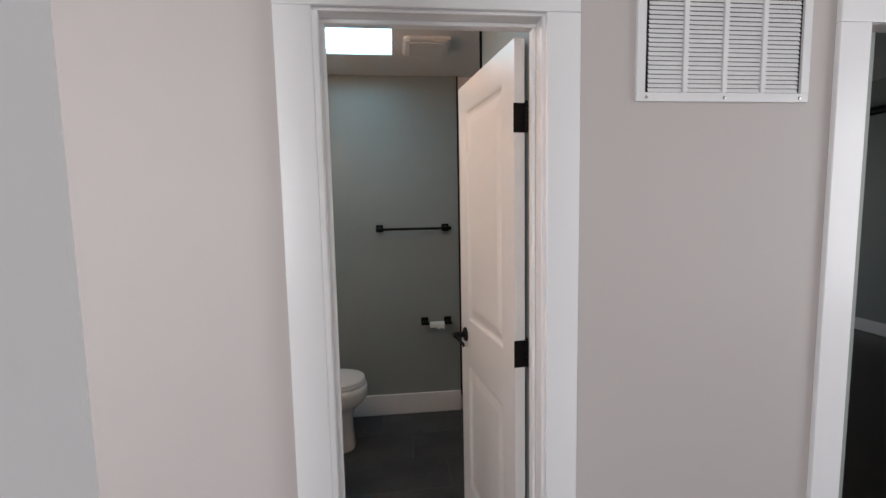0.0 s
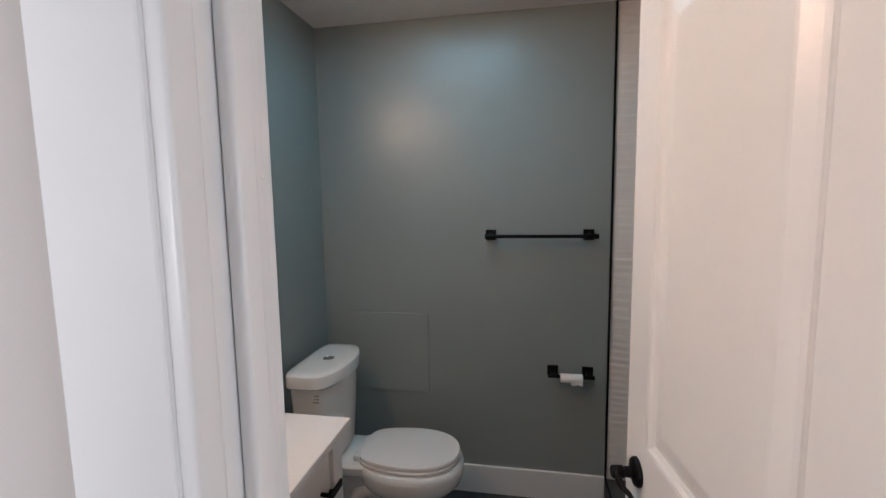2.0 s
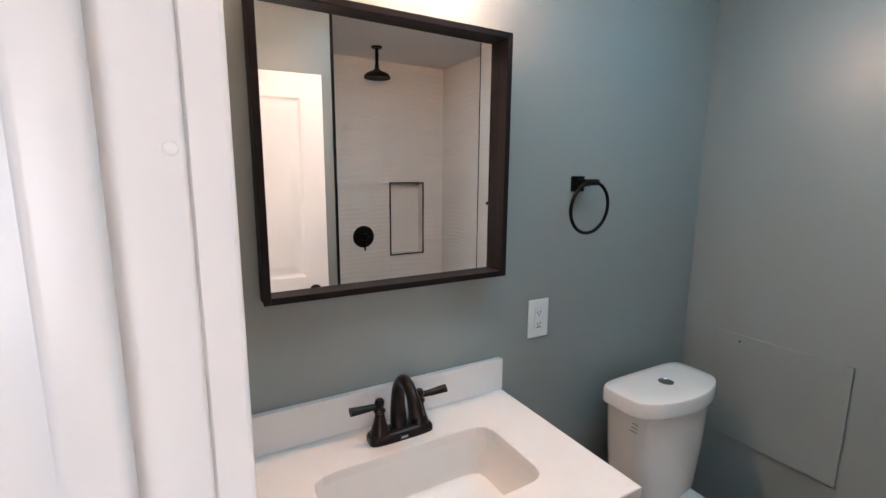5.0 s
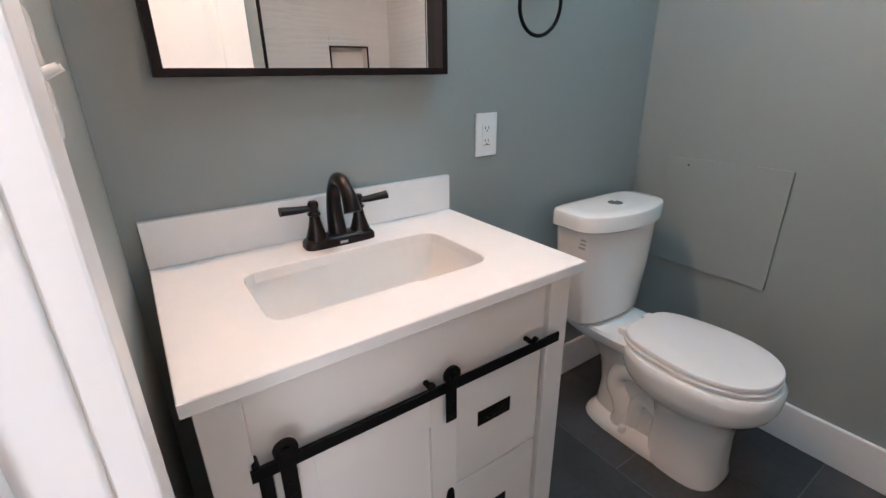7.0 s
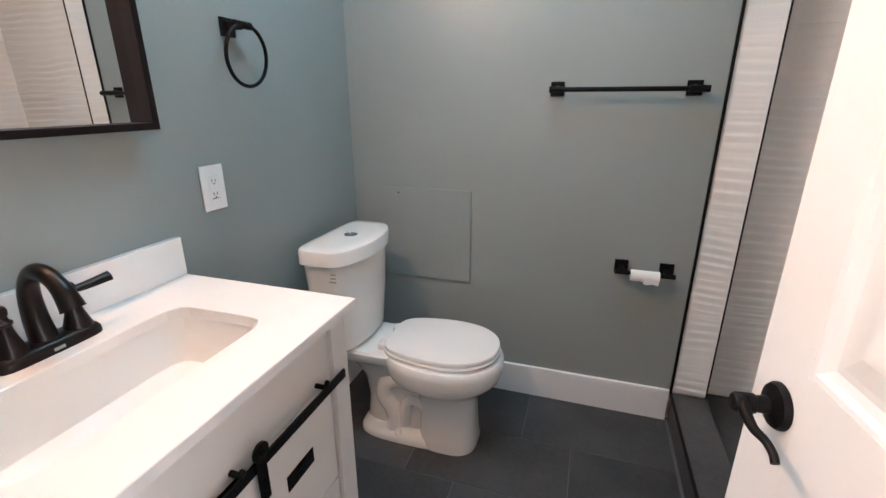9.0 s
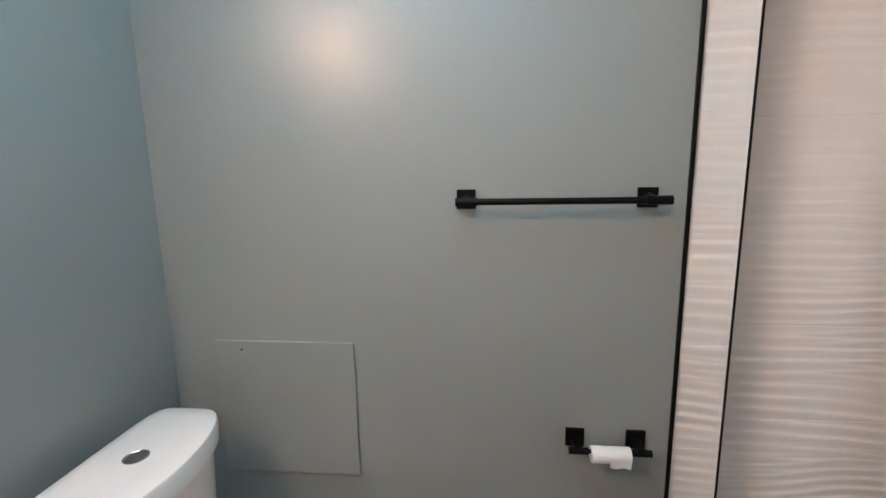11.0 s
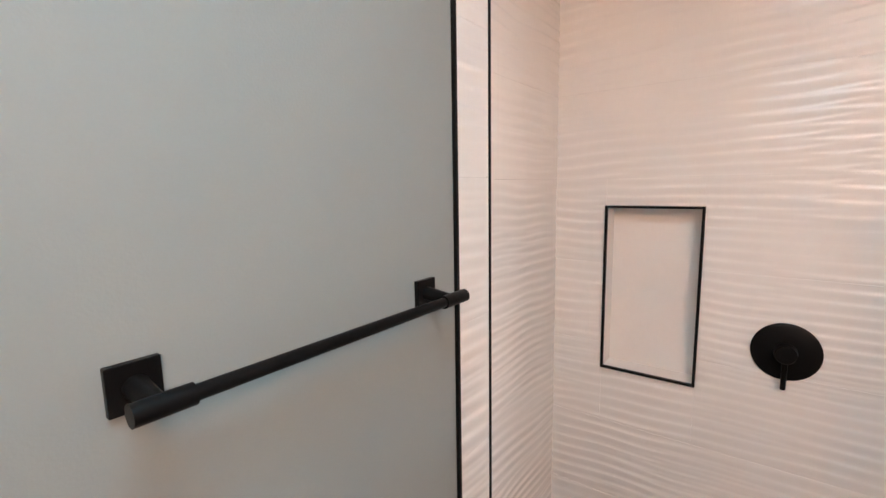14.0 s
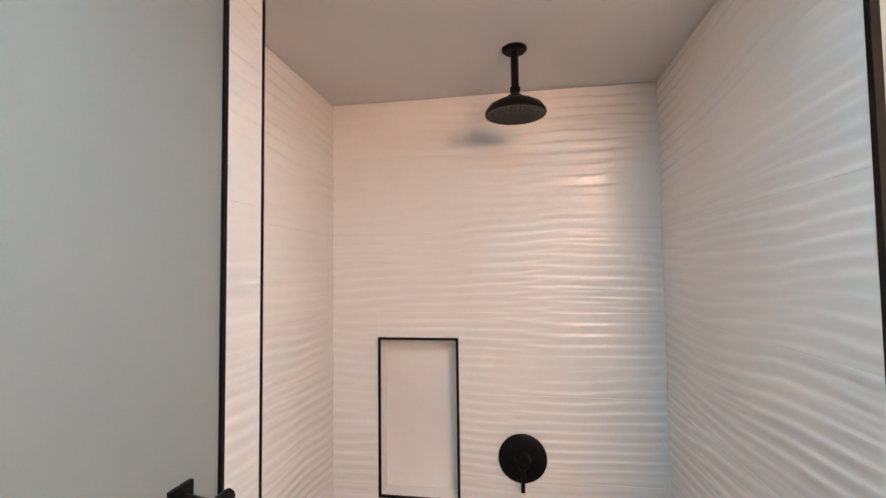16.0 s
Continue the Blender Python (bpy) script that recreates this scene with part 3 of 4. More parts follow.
for s in (-1, 1):
    y = FY + s * 0.056
    tower = put("handle_body", lathe([(0.0255, 0.018), (0.025, 0.024), (0.0215, 0.034), (0.0165, 0.050), (0.0128, 0.066), (0.0115, 0.076), (0.0150, 0.079), (0.0150, 0.083), (0.0110, 0.086), (0.0095, 0.092), (0.0120, 0.097), (0.0125, 0.106), (0.0095, 0.111), (0.0, 0.112)], pose(0.092, y, CZ), 24), M_FAUCET, fau, "", True)
    lp = smooth_path([(0.092, y, CZ + 0.096), (0.094, y + s * 0.03, CZ + 0.096), (0.098, y + s * 0.078, CZ + 0.100)], 5)
    put("lever", tube(lp, [0.007 + 0.0045 * (i / (len(lp) - 1)) for i in range(len(lp))], 12, flat=0.7), M_FAUCET, fau, "", True)
put("badge", box((0.119, FY - 0.010, CZ + 0.005), (0.1225, FY + 0.010, CZ + 0.012), 0.001), M_PRINT, fau, "small plain grey badge")

# mirror
MY0, MY1, MZ0, MZ1, MD = -1.676, -1.014, 1.262, 1.927, 0.063
mir = thing("wall_mirror", (0, (MY0 + MY1) / 2, MZ0), "square wall mirror in a deep dark espresso frame", "mirror")
fw = 0.016
put("frame_side", box((0, MY0, MZ0), (MD, MY0 + fw, MZ1), 0.0015), M_FRAME, mir)
put("frame_side", box((0, MY1 - fw, MZ0), (MD, MY1, MZ1), 0.0015), M_FRAME, mir)
put("frame_rail", box((0, MY0 + fw, MZ0), (MD, MY1 - fw, MZ0 + fw), 0.0015), M_FRAME, mir)
put("frame_rail", box((0, MY0 + fw, MZ1 - fw), (MD, MY1 - fw, MZ1), 0.0015), M_FRAME, mir)
put("glass", box((0.006, MY0 + fw, MZ0 + fw), (0.031, MY1 - fw, MZ1 - fw)), M_MIRROR, mir, "clear silvered mirror glass").rotation_euler.z = radians(0.6)

# vanity lamp: an arched glowing bar on a round plate
LY, LZ = -1.345, 2.055
lamp = thing("vanity_light", (0, LY, LZ), "arched warm-white vanity light on a bronze wall plate", "wall lamp")
put("wall_plate", lathe([(0.060, 0), (0.060, 0.018), (0.052, 0.026), (0, 0.027)], pose(0, LY, LZ + 0.065, 0, 90, 0), 32), M_FAUCET, lamp, "", True)
put("arm", tube([(0.02, LY, LZ + 0.075), (0.085, LY, LZ + 0.085)], 0.012), M_FAUCET, lamp, "", True)


def arch(x0, x1, lo, hi, n=28, half=0.288, rise=0.085):
    rings = []
    for i in range(n + 1):
        u = -1 + 2 * i / n
        y, z = LY + half * u, LZ + rise * (1 - u * u)
        rings.append([Vector((x0, y, z + lo)), Vector((x1, y, z + lo)), Vector((x1, y, z + hi)), Vector((x0, y, z + hi))])
    return loft(rings)


put("diffuser", arch(0.085, 0.108, 0.0, 0.048), M_LAMP, lamp, "glowing warm-white curved diffuser")
# added strip that keeps the arch's glow off the wall behind it
put("back_plate", arch(0.079, 0.0845, -0.002, 0.050), M_FAUCET, lamp, "bronze strip added behind the glowing arch to shield the wall")
put("top_cap", arch(0.082, 0.111, 0.0485, 0.058), M_FAUCET, lamp, "bronze cap along the arch")

# outlet
out = thing("wall_outlet", (0, -0.829, 1.022), "white double outlet with a wide cover plate", "outlet")
put("plate", box((0, -0.871, 1.022), (0.006, -0.787, 1.152), 0.003), M_PLATE, out)
put("insert", box((0.006, -0.847, 1.053), (0.0085, -0.811, 1.121), 0.001), M_PLATE, out)
for z in (1.066, 1.104):
    for y in (-0.836, -0.824):
        put("slot", box((0.0085, y - 0.0012, z), (0.0089, y + 0.0012, z + 0.009)), M_SLOT, out)
    put("ground_hole", lathe([(0.0025, 0), (0.0025, 0.0004)], pose(0.0085, -0.830, z - 0.005, 0, 90, 0), 10), M_SLOT, out)
put("print_bar", box((0.0085, -0.842, 1.056), (0.0088, -0.818, 1.058)), M_SLOT, out)


swt = thing("light_switch", (0.53, BATH_Y, 1.265), "white double toggle light switch beside the door", "light switch")
put("plate", box((0.472, BATH_Y, 1.202), (0.588, BATH_Y + 0.006, 1.322), 0.003), M_PLATE, swt)
for x in (0.507, 0.553):
    put("toggle", tube([(x, BATH_Y + 0.005, 1.262), (x, BATH_Y + 0.022, 1.270)], [0.0050, 0.0036], 10), M_PLATE, swt, "", True)
    for z in (1.232, 1.292):
        put("screw", lathe([(0.0030, 0), (0.0022, 0.001), (0, 0.0012)], pose(x, BATH_Y + 0.006, z, -90), 10), M_PLATE, swt)


# ---- black wall fittings ----
ring = thing("towel_ring", (0, -0.686, 1.525), "black towel ring on a square plate", "towel ring")
put("plate", box((0, -0.712, 1.500), (0.010, -0.660, 1.550), 0.001), M_BLACK, ring)
put("post", box((0.010, -0.698, 1.518), (0.052, -0.676, 1.540), 0.003), M_BLACK, ring)
put("sleeve", tube([(0.050, -0.705, 1.531), (0.050, -0.645, 1.531)], 0.0105, 16), M_BLACK, ring, "", True)
put("hoop", tube([(0.050 + 0.006 * math.cos(a), -0.672 + 0.083 * math.sin(a), 1.449 + 0.083 * math.cos(a)) for a in [2 * math.pi * i / 56 for i in range(56)]], 0.0055, 12, closed=True), M_BLACK, ring, "", True)

bar = thing("towel_bar", (1.122, 0, 1.365), "black towel bar on two square plates", "towel bar")
BZ, BO = 1.362, -0.066
for x in (0.891, 1.355):
    put("plate", box((x - 0.025, -0.009, 1.340), (x + 0.025, 0, 1.391), 0.001), M_BLACK, bar)
    put("post", tube([(x, -0.009, 1.365), (x, BO, BZ)], [0.013, 0.009], 14), M_BLACK, bar, "", True)
    put("sleeve", tube([(x - 0.025, BO, BZ), (x + 0.030, BO, BZ)] if x < 1 else [(x - 0.026, BO, BZ), (x + 0.037, BO, BZ)], 0.0115, 18), M_BLACK, bar, "", True)
put("rod", tube([(0.90, BO, BZ), (1.345, BO, BZ)], 0.0085, 18), M_BLACK, bar, "", True)

tp = thing("toilet_paper_holder", (1.28, 0, 0.69), "black two-post toilet paper holder", "paper holder")
for x in (1.195, 1.362):
    put("plate", box((x - 0.026, -0.009, 0.660), (x + 0.026, 0, 0.713), 0.001), M_BLACK, tp)
    put("post", box((x - 0.011, -0.066, 0.672), (x + 0.011, -0.009, 0.692), 0.002), M_BLACK, tp)
    put("sleeve", tube([(x - 0.026, -0.060, 0.680), (x + 0.026, -0.060, 0.680)], 0.0095, 16), M_BLACK, tp, "", True)
put("spindle", tube([(1.20, -0.060, 0.680), (1.36, -0.060, 0.680)], 0.006, 12), M_BLACK, tp, "", True)
roll = thing("toilet_roll", (1.28, -0.060, 0.672), "nearly empty white toilet paper roll", "toilet roll")
put("roll", loft([[Vector((x, -0.060 + r * math.cos(a), 0.672 + r * math.sin(a))) for a in [2 * math.pi * i / 28 for i in range(28)]] for x, r in ((1.228, 0.008), (1.228, 0.0215), (1.230, 0.0225), (1.330, 0.0225), (1.332, 0.0215), (1.332, 0.008))]), M_PAPER, roll, "", True)
bm = bmesh.new()
loft([[Vector((x, -0.0828, 0.668)), Vector((x, -0.0835, 0.668)), Vector((x, -0.0805 + 0.002 * math.sin(x * 90), 0.646 + 0.003 * math.sin(x * 150))), Vector((x, -0.0798 + 0.002 * math.sin(x * 90), 0.646 + 0.003 * math.sin(x * 150)))] for x in [1.275 + 0.0055 * i for i in range(11)]], bm)
put("loose_sheet", bm, M_PAPER, roll)


# ---- toilet ----
TY = -0.382
toi = thing("toilet", (0.45, TY, 0), "white two-piece toilet with its lid closed", "toilet")


def ring_at(x0, x1, z, hy, power=3.0, front=0.9, n=48):
    return rounded((x0 + x1) / 2, TY, z, (x1 - x0) / 2, hy, power, n, front)


bowl_rows = [(0.475, 0.706, 0.0, 0.116, 3.4), (0.470, 0.707, 0.012, 0.118, 3.4), (0.472, 0.700, 0.05, 0.111, 3.2), (0.470, 0.697, 0.14, 0.108, 3.0), (0.462, 0.699, 0.205, 0.110, 2.8), (0.445, 0.706, 0.238, 0.118, 2.6),
    (0.405, 0.728, 0.266, 0.138, 2.4), (0.360, 0.762, 0.292, 0.165, 2.3), (0.338, 0.784, 0.316, 0.181, 2.3), (0.328, 0.793, 0.340, 0.188, 2.3), (0.325, 0.795, 0.372, 0.190, 2.3), (0.326, 0.793, 0.394, 0.189, 2.3), (0.332, 0.786, 0.404, 0.182, 2.3), (0.36, 0.75, 0.407, 0.15, 2.3)]
put("bowl", loft([ring_at(*row) for row in bowl_rows]), M_PORCELAIN, toi, "", True)
put("foot", loft([ring_at(0.205, 0.62, 0.0, 0.115, 3.5, 1), ring_at(0.205, 0.62, 0.014, 0.116, 3.5, 1), ring_at(0.215, 0.62, 0.032, 0.106, 3.5, 1), ring_at(0.235, 0.60, 0.048, 0.080, 3, 1)]), M_PORCELAIN, toi, "", True)
put("neck", loft([ring_at(0.225, 0.56, 0.02, 0.070, 3, 1), ring_at(0.235, 0.55, 0.15, 0.062, 3, 1), ring_at(0.22, 0.55, 0.25, 0.070, 3, 1), ring_at(0.17, 0.50, 0.33, 0.10, 3, 1), ring_at(0.12, 0.46, 0.36, 0.125, 3, 1)]), M_PORCELAIN, toi, "", True)
for s in (-1, 1):
    y = TY + s * 0.062
    put("trapway", tube(smooth_path([(0.50, y, 0.235), (0.42, y, 0.27), (0.345, y, 0.25), (0.325, y, 0.19), (0.355, y, 0.135), (0.37, y, 0.08), (0.36, y, 0.03)], 7), 0.036, 16), M_PORCELAIN, toi, "", True)
    put("trap_fold", tube(smooth_path([(0.52, y, 0.15), (0.46, y + s * 0.004, 0.19), (0.42, y, 0.155), (0.41, y, 0.06)], 6), 0.026, 14), M_PORCELAIN, toi, "", True)
    put("bolt_cap", lathe([(0.014, 0), (0.014, 0.018), (0.010, 0.026), (0, 0.028)], pose(0.395, TY + s * 0.098, 0.030), 18), M_SEAT, toi, "", True)
put("deck", loft([ring_at(0.10, 0.44, 0.352, 0.118, 4, 1), ring_at(0.085, 0.445, 0.366, 0.130, 4, 1), ring_at(0.085, 0.445, 0.396, 0.132, 4, 1), ring_at(0.092, 0.43, 0.406, 0.124, 4, 1)]), M_PORCELAIN, toi, "", True)


def tank_ring(x0, x1, z, hy, bow, power=6.0, n=64):
    """Straight back, bowed front."""
    pts = rounded((x0 + x1) / 2, TY, z, (x1 - x0) / 2, hy, power, n)
    return [Vector((p.x + bow * (1 - ((p.y - TY) / hy) ** 2) * (p.x > (x0 + x1) / 2), p.y, p.z)) for p in pts]


put("tank", loft([tank_ring(0.105, 0.215, 0.404, 0.155, 0.02), tank_ring(0.095, 0.235, 0.425, 0.172, 0.025), tank_ring(0.085, 0.238, 0.60, 0.190, 0.038), tank_ring(0.080, 0.240, 0.775, 0.203, 0.044)]), M_PORCELAIN, toi, "", True)
put("tank_lid", loft([tank_ring(0.072, 0.245, 0.774, 0.212, 0.048), tank_ring(0.068, 0.248, 0.778, 0.217, 0.050), tank_ring(0.068, 0.249, 0.822, 0.217, 0.050), tank_ring(0.071, 0.246, 0.829, 0.214, 0.050), tank_ring(0.080, 0.238, 0.833, 0.205, 0.048), tank_ring(0.10, 0.21, 0.835, 0.17, 0.04)]), M_PORCELAIN, toi, "", True)
btn = put("flush_button", lathe([(0.026, 0), (0.026, 0.003), (0.022, 0.0045), (0.0205, 0.003), (0.0, 0.0032)], pose(0.182, TY, 0.833), 32), M_CHROME, toi, "chrome dual flush button", True)


def seat_ring(z, grow, n=64):
    out = []
    for i in range(n):
        a = 2 * math.pi * i / n
        c, s = math.cos(a), math.sin(a)
        p = 2.25 if c > 0 else 5.0
        r = 1 / (abs(c) ** p + abs(s) ** p) ** (1 / p)
        out.append(Vector((0.56 + (0.219 + grow) * r * c, TY + (0.168 + grow) * r * s * (1 - 0.20 * max(0, -c * r) ** 1.5), z)))
    return out


put("seat", loft([seat_ring(0.408, -0.006), seat_ring(0.411, 0), seat_ring(0.421, 0.001), seat_ring(0.425, -0.004)]), M_SEAT, toi, "white plastic seat", True)
put("seat_lid", loft([seat_ring(0.427, -0.008), seat_ring(0.429, -0.002), seat_ring(0.440, -0.001), seat_ring(0.4445, -0.004), seat_ring(0.4465, -0.012), seat_ring(0.449, -0.05), seat_ring(0.450, -0.12)]), M_SEAT, toi, "white plastic lid", True)
for s in (-1, 1):
    put("seat_hinge", box((0.318, TY + s * 0.07 - 0.022, 0.406), (0.352, TY + s * 0.07 + 0.022, 0.432), 0.006, seg=3), M_SEAT, toi, "", True)
for k in range(3):
    put("printed_mark", box((0.199 - 0.001 * k, TY - 0.1995 + 0.0006 * k, 0.742 - 0.014 * k), (0.226, TY - 0.198, 0.749 - 0.014 * k)), M_PRINT, toi, "small grey printed bars")
sup = thing("water_supply_line", (0.03, -0.60, 0.2), "chrome water supply stop beside the toilet", "water valve")
put("escutcheon", lathe([(0.030, 0), (0.026, 0.006), (0.010, 0.009), (0.009, 0.05), (0, 0.05)], pose(0.0, -0.60, 0.22, 0, 90, 0), 20), M_CHROME, sup, "", True)
put("hose", tube(smooth_path([(0.05, -0.60, 0.22), (0.055, -0.60, 0.28), (0.09, -0.55, 0.34), (0.13, -0.50, 0.41)], 6), 0.006, 10), M_CHROME, sup, "", True)


# ---- shower ----
CURB_Z = 0.135
cb = thing("shower_curb", (1.52, -0.53, 0), "charcoal tiled shower curb with black metal edge", "shower curb")
cb["kind"] = "structure"
put("curb_top", box((PX0 + 0.004, SY0, 0.0), (PX1, -0.003, CURB_Z), 0.0015), M_SLATE, cb)
put("edge_trim", box((PX0 - 0.004, SY0, CURB_Z - 0.012), (PX0 + 0.004, -0.003, CURB_Z + 0.001), 0.001), M_TRIMBLACK, cb)
b = box((PX1, SY0, -0.006), (SX, SY1, 0.050))
setting("floor_shower", b, M_SLATE, "charcoal slate shower floor", "floor")


def wave(u, v):
    """Height of the moulded waves at u along the wall and v up it."""
    h = 0.0
    for pitch, seed in ((0.040, 3.1), (0.034, 14.7)):
        sway = 0.050 * noise.noise(Vector((u * 1.5, v * 1.1, seed))) + 0.014 * noise.noise(Vector((u * 4.5, v * 3.5, seed + 4)))
        ph = (v + sway) / pitch
        f = ph - math.floor(ph)
        s = f / 0.74 if f < 0.74 else (1 - f) / 0.26
        s = s * s * (3 - 2 * s)
        amp = 0.55 + 1.2 * noise.noise(Vector((u * 2.0 + 7, v * 5.5, seed + 9)))
        h = max(h, max(0.10, min(1.0, amp)) * s)
    return 0.0031 * h


def wavy_tile(parent, at, along, out, u0, u1, v0, v1, shift=0.0, du=0.02, dv=0.004, level=False):
    """One moulded tile on a wall: at + u * along + v * z, its relief towards out."""
    nu, nv = max(2, round((u1 - u0) / du)), max(4, round((v1 - v0) / dv))
    g = 0.0002
    verts, faces = [], []
    for j in range(nv + 1):
        for i in range(nu + 1):
            u, v = u0 + g + (u1 - u0 - 2 * g) * i / nu, v0 + g + (v1 - v0 - 2 * g) * j / nv
            e = 1.0 if 0 < i < nu and 0 < j < nv else 0.0
            h = 0.0026 if level and i in (0, nu) else wave(u + shift, v)
            p = at + along * u + out * (h - 0.0002 * (1 - e)) + Vector((0, 0, v))
            verts.append(p)
    k = nu + 1
    for j in range(nv):
        for i in range(nu):
            q = (j * k + i, j * k + i + 1, (j + 1) * k + i + 1, (j + 1) * k + i)
            faces.append(q)
    # returns to the wall
    edge = [i for i in range(nu + 1)] + [j * k + nu for j in range(1, nv + 1)] + [nv * k + i for i in range(nu - 1, -1, -1)] + [j * k for j in range(nv - 1, 0, -1)]
    base = len(verts)
    for e in edge:
        verts.append(verts[e] - out * 0.0075)
    for a in range(len(edge)):
        c = (a + 1) % len(edge)
        faces.append((edge[c], edge[a], base + a, base + c))
    if along.cross(Vector((0, 0, 1))).dot(out) < 0:
        faces = [f[::-1] for f in faces]
    me = bpy.data.meshes.new("tile")
    me.from_pydata(verts, [], faces)
    me.materials.append(M_TILE)
    me.shade_smooth()
    me.set_sharp_from_angle(angle=radians(50))
    o = new("tile", me)
    o.parent = parent
    return o


def tiled(parent, at, along, out, length, holes=(), z0=0.05, shift=0.0, level=False):
    row = 0.305
    zs = [z0] + [z for z in [row * i + 0.05 for i in range(1, 9)] if z0 < z < H - 0.03] + [H - 0.004]
    for r, (a, c) in enumerate(zip(zs, zs[1:])):
        pieces = [(0.0, length, a, c)]
        for hu0, hu1, hz0, hz1 in holes:
            nxt = []
            for u0, u1, v0, v1 in pieces:
                if hz1 <= v0 or hz0 >= v1:
                    nxt.append((u0, u1, v0, v1))
                    continue
                nxt += [(u0, hu0, v0, v1), (hu1, u1, v0, v1)]
                if hz0 > v0:
                    nxt.append((hu0, hu1, v0, hz0))
                if hz1 < v1:
                    nxt.append((hu0, hu1, hz1, v1))
            pieces = nxt
        for u0, u1, v0, v1 in pieces:
            if u1 - u0 > 0.004 and v1 - v0 > 0.004:
                wavy_tile(parent, at, along, out, u0, u1, v0, v1, shift, 0.010 if level else 0.02, level=level)


sw = bpy.data.objects["wall_shower"]
X, Y, Z = Vector((1, 0, 0)), Vector((0, 1, 0)), Vector((0, 0, 1))
tiled(sw, Vector((PX0 + 0.004, 0.004, 0)), X, -Y, PX1 - PX0 - 0.008, z0=CURB_Z + 0.001, shift=5.3, level=True)
tiled(sw, Vector((PX1, SY1 + 0.003, 0)), X, -Y, SX - PX1 + 0.003, shift=2.1)
tiled(sw, Vector((SX + 0.003, SY0 - 0.004, 0)), Y, -X, SY1 - SY0 + 0.008, ((NY0 - SY0 + 0.004, NY1 - SY0 + 0.004, NZ0, NZ1),), shift=11.0)
tiled(bpy.data.objects["wall_partition"], Vector((1.424, SY0 - 0.0015, 0)), X, Y, SX - 1.424 + 0.003, shift=17.4)

ed = thing("trim_shower_edges", (1.5, 0, 0), "thin black metal edge trims on the shower tile", "tile trim")
ed["kind"] = "structure"
put("edge_strip", box((PX0 - 0.006, -0.007, CURB_Z), (PX0 + 0.004, 0.008, H - 0.001), 0.001), M_TRIMBLACK, ed)
put("edge_strip", box((PX1 - 0.004, -0.003, CURB_Z), (PX1 + 0.001, 0.008, H - 0.001), 0.001), M_TRIMBLACK, ed)
put("edge_strip", box((1.411, SY0 - 0.011, 0.0), (1.424, SY0 + 0.002, H - 0.001), 0.001), M_TRIMBLACK, ed)
put("return_face", box((PX1 - 0.006, 0.008, CURB_Z), (PX1 - 0.0005, SY1 + 0.002, H - 0.001)), M_TILE, ed)

ni = thing("shower_niche", (SX, (NY0 + NY1) / 2, NZ0), "recessed shower niche edged in thin black metal", "niche")
ni["kind"] = "structure"
put("niche_back", box((SX + 0.085, NY0, NZ0), (SX + 0.095, NY1, NZ1)), M_TILE, ni)
tl = wavy_tile(ni, Vector((SX + 0.088, NY0 + 0.006, 0)) - ni.location, Y, -X, 0.0, NY1 - NY0 - 0.012, NZ0 + 0.006, NZ1 - 0.006, 23.0)
for lo, hi in (((SX - 0.002, NY0, NZ0), (SX + 0.085, NY0 + 0.006, NZ1)), ((SX - 0.002, NY1 - 0.006, NZ0), (SX + 0.085, NY1, NZ1)), ((SX - 0.002, NY0 + 0.006, NZ0), (SX + 0.085, NY1 - 0.006, NZ0 + 0.006)), ((SX - 0.002, NY0 + 0.006, NZ1 - 0.006), (SX + 0.085, NY1 - 0.006, NZ1))):
    put("niche_side", box(lo, hi), M_TILE, ni)
e = 0.007
for lo, hi in (((NY0 - 0.002, NZ0 - 0.002), (NY0 + e, NZ1 + 0.002)), ((NY1 - e, NZ0 - 0.002), (NY1 + 0.002, NZ1 + 0.002)), ((NY0 + e, NZ0 - 0.002), (NY1 - e, NZ0 + e)), ((NY0 + e, NZ1 - e), (NY1 - e, NZ1 + 0.002))):
    put("edge_strip", box((SX - 0.008, lo[0], lo[1]), (SX + 0.004, hi[0], hi[1]), 0.001), M_TRIMBLACK, ni)

VYc, VZc = -0.560, 1.046
val = thing("shower_valve", (SX, VYc, VZc), "round black shower valve with a small lever", "shower valve")
put("valve_plate", lathe([(0.088, 0), (0.088, 0.006), (0.080, 0.010), (0.030, 0.011), (0.028, 0.040), (0.024, 0.044), (0, 0.045)], pose(SX - 0.001, VYc, VZc, 0, -90, 0), 48), M_BLACK, val, "", True)
put("lever", tube([(SX - 0.032, VYc, VZc - 0.01), (SX - 0.034, VYc, VZc - 0.108)], [0.008, 0.007], 14), M_BLACK, val, "", True)

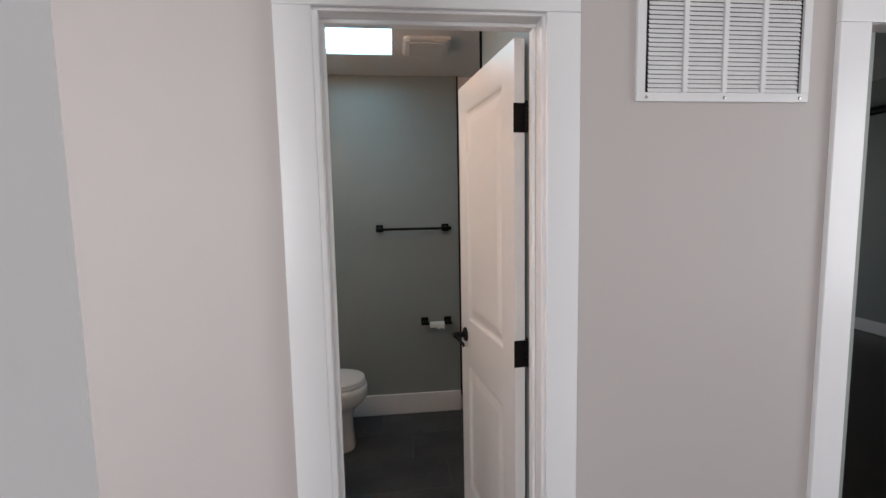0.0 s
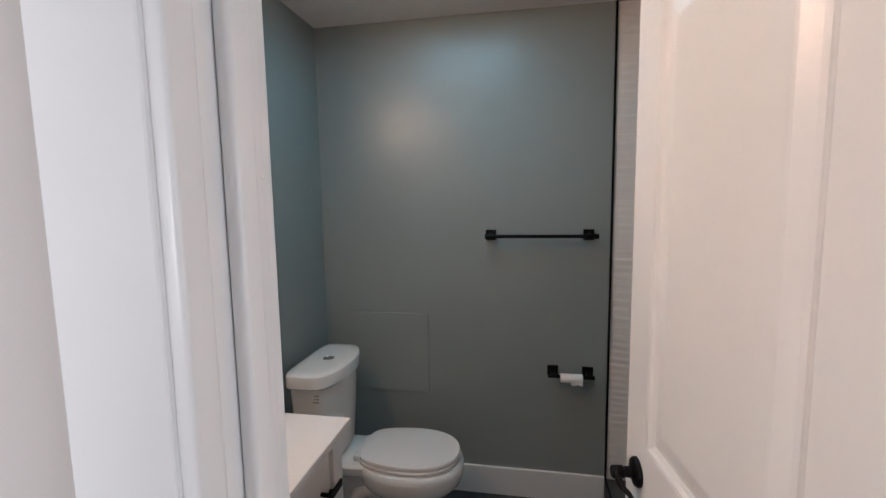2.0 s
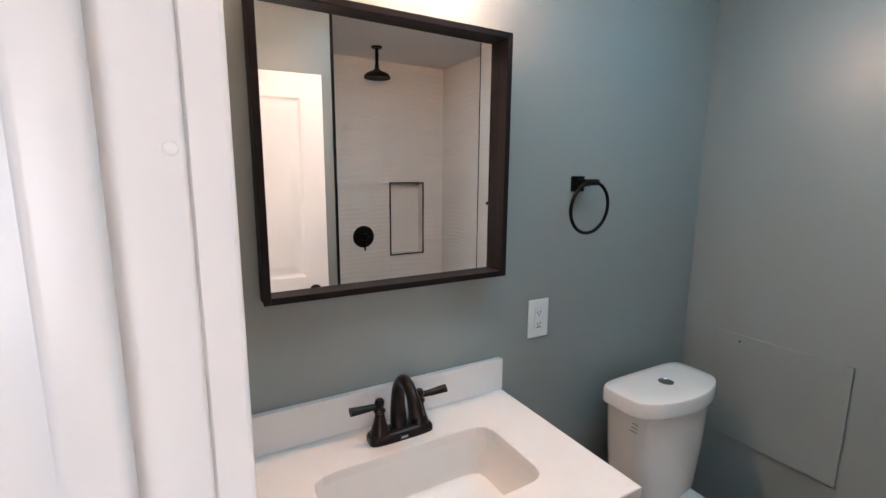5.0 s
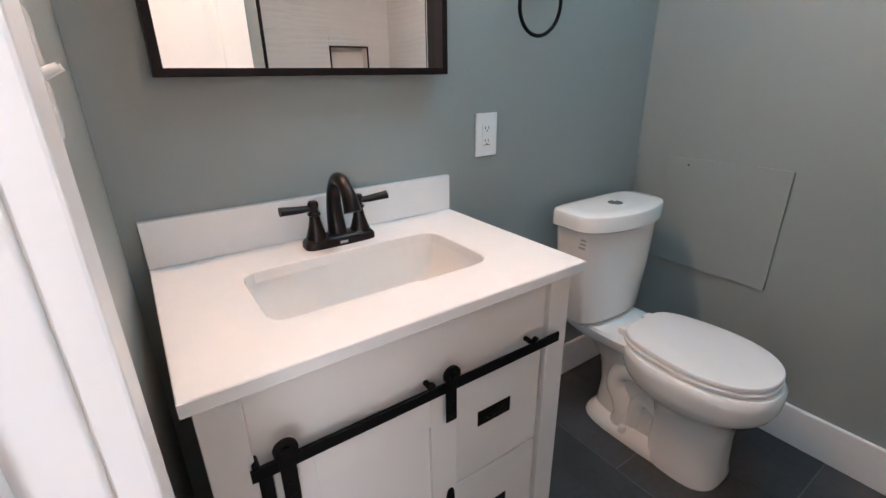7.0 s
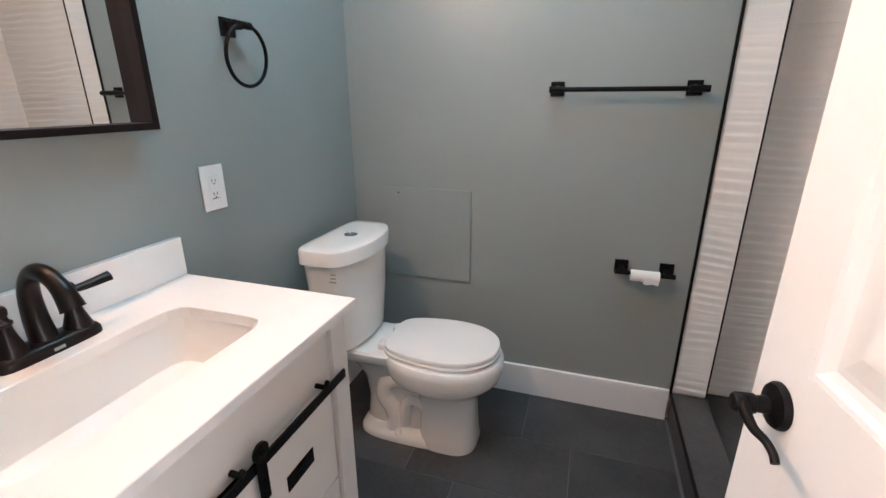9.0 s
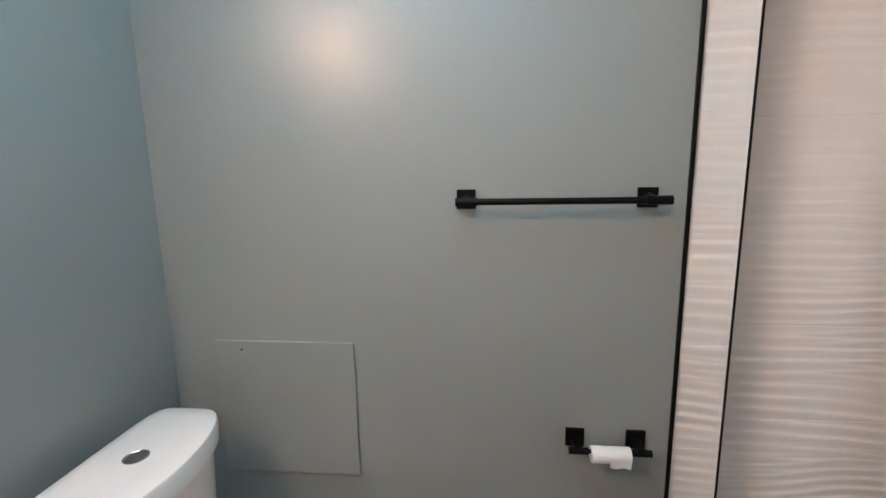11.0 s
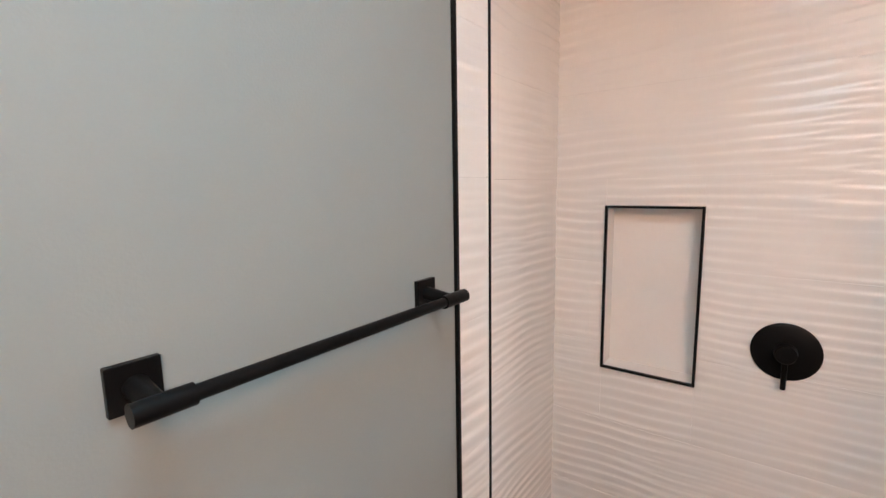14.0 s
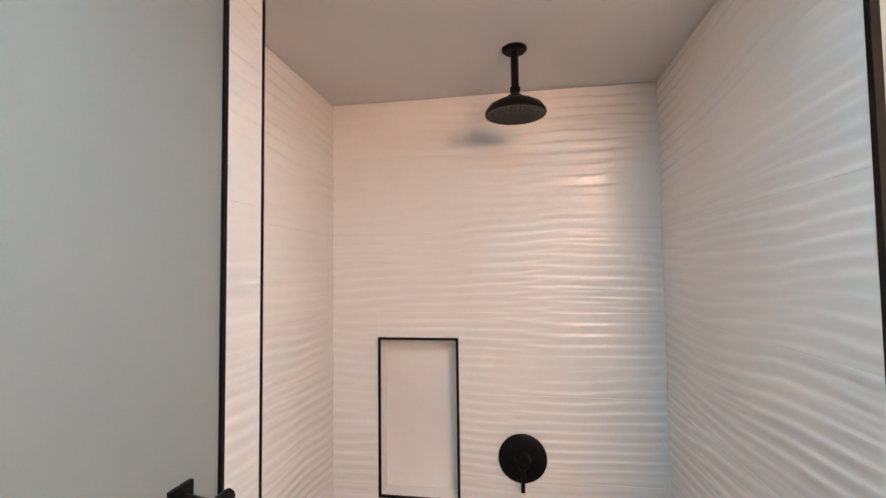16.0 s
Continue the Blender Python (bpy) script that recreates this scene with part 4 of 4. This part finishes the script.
HX, HY = 2.05, -0.558
shd = thing("rain_shower", (HX, HY, H), "black rain shower head on a ceiling arm", "shower")


def turned(profile):
    return lathe([(r * 0.88, h * 0.81) for r, h in profile], pose(HX, HY, H), 56)


put("ceiling_plate", turned([(0.044, 0), (0.044, -0.008), (0.038, -0.014), (0.012, -0.015)]), M_BLACK, shd, "", True)
put("arm", turned([(0.0135, -0.010), (0.0135, -0.150), (0.018, -0.152), (0.018, -0.168), (0.014, -0.172), (0.014, -0.182)]), M_BLACK, shd, "", True)
put("head", turned([(0.016, -0.178), (0.026, -0.184), (0.034, -0.194), (0.038, -0.200), (0.066, -0.208), (0.092, -0.224), (0.104, -0.243), (0.106, -0.252), (0.103, -0.258), (0.096, -0.255), (0.0, -0.2545)]), M_BLACK, shd, "", True)
noz = bmesh.new()
for rr, cnt in ((0.018, 8), (0.035, 16), (0.052, 24), (0.070, 32)):
    for i in range(cnt):
        a = 2 * math.pi * i / cnt
        lathe([(0.0020, -0.2080), (0.0026, -0.2055)], pose(HX + rr * math.cos(a), HY + rr * math.sin(a), H), 6, noz)
tagged(put("nozzles", noz, M_BLACK, shd, "rubber spray nozzles"), kind="stuff")


# ---- floor tiles ----
TLX, TLY = 0.597, 0.2985
tile_mesh = {}
for r in range(7):
    y1 = -0.0165 - TLY * r if r else -0.002
    y0 = max(-0.0165 - TLY * (r + 1), -1.857)
    start = 0.276 + (r % 3) * 0.197 - TLX
    while start > 0:
        start -= TLX
    x = start
    while x < PX0:
        a, c = max(x, 0.002), min(x + TLX, PX0 - 0.005)
        if c - a > 0.01 and y1 - y0 > 0.01:
            key = (round(c - a, 4), round(y1 - y0, 4))
            if key not in tile_mesh:
                w, d = key[0] / 2 - 0.0018, key[1] / 2 - 0.0018
                tile_mesh[key] = finish("floor_tile", box((-w, -d, -0.003), (w, d, 0), 0.0008, seg=1), M_SLATE)
            o = new("floor_tile", tile_mesh[key])
            o.location = ((a + c) / 2, (y0 + y1) / 2, 0.0)
            o.parent = floor
        x += TLX
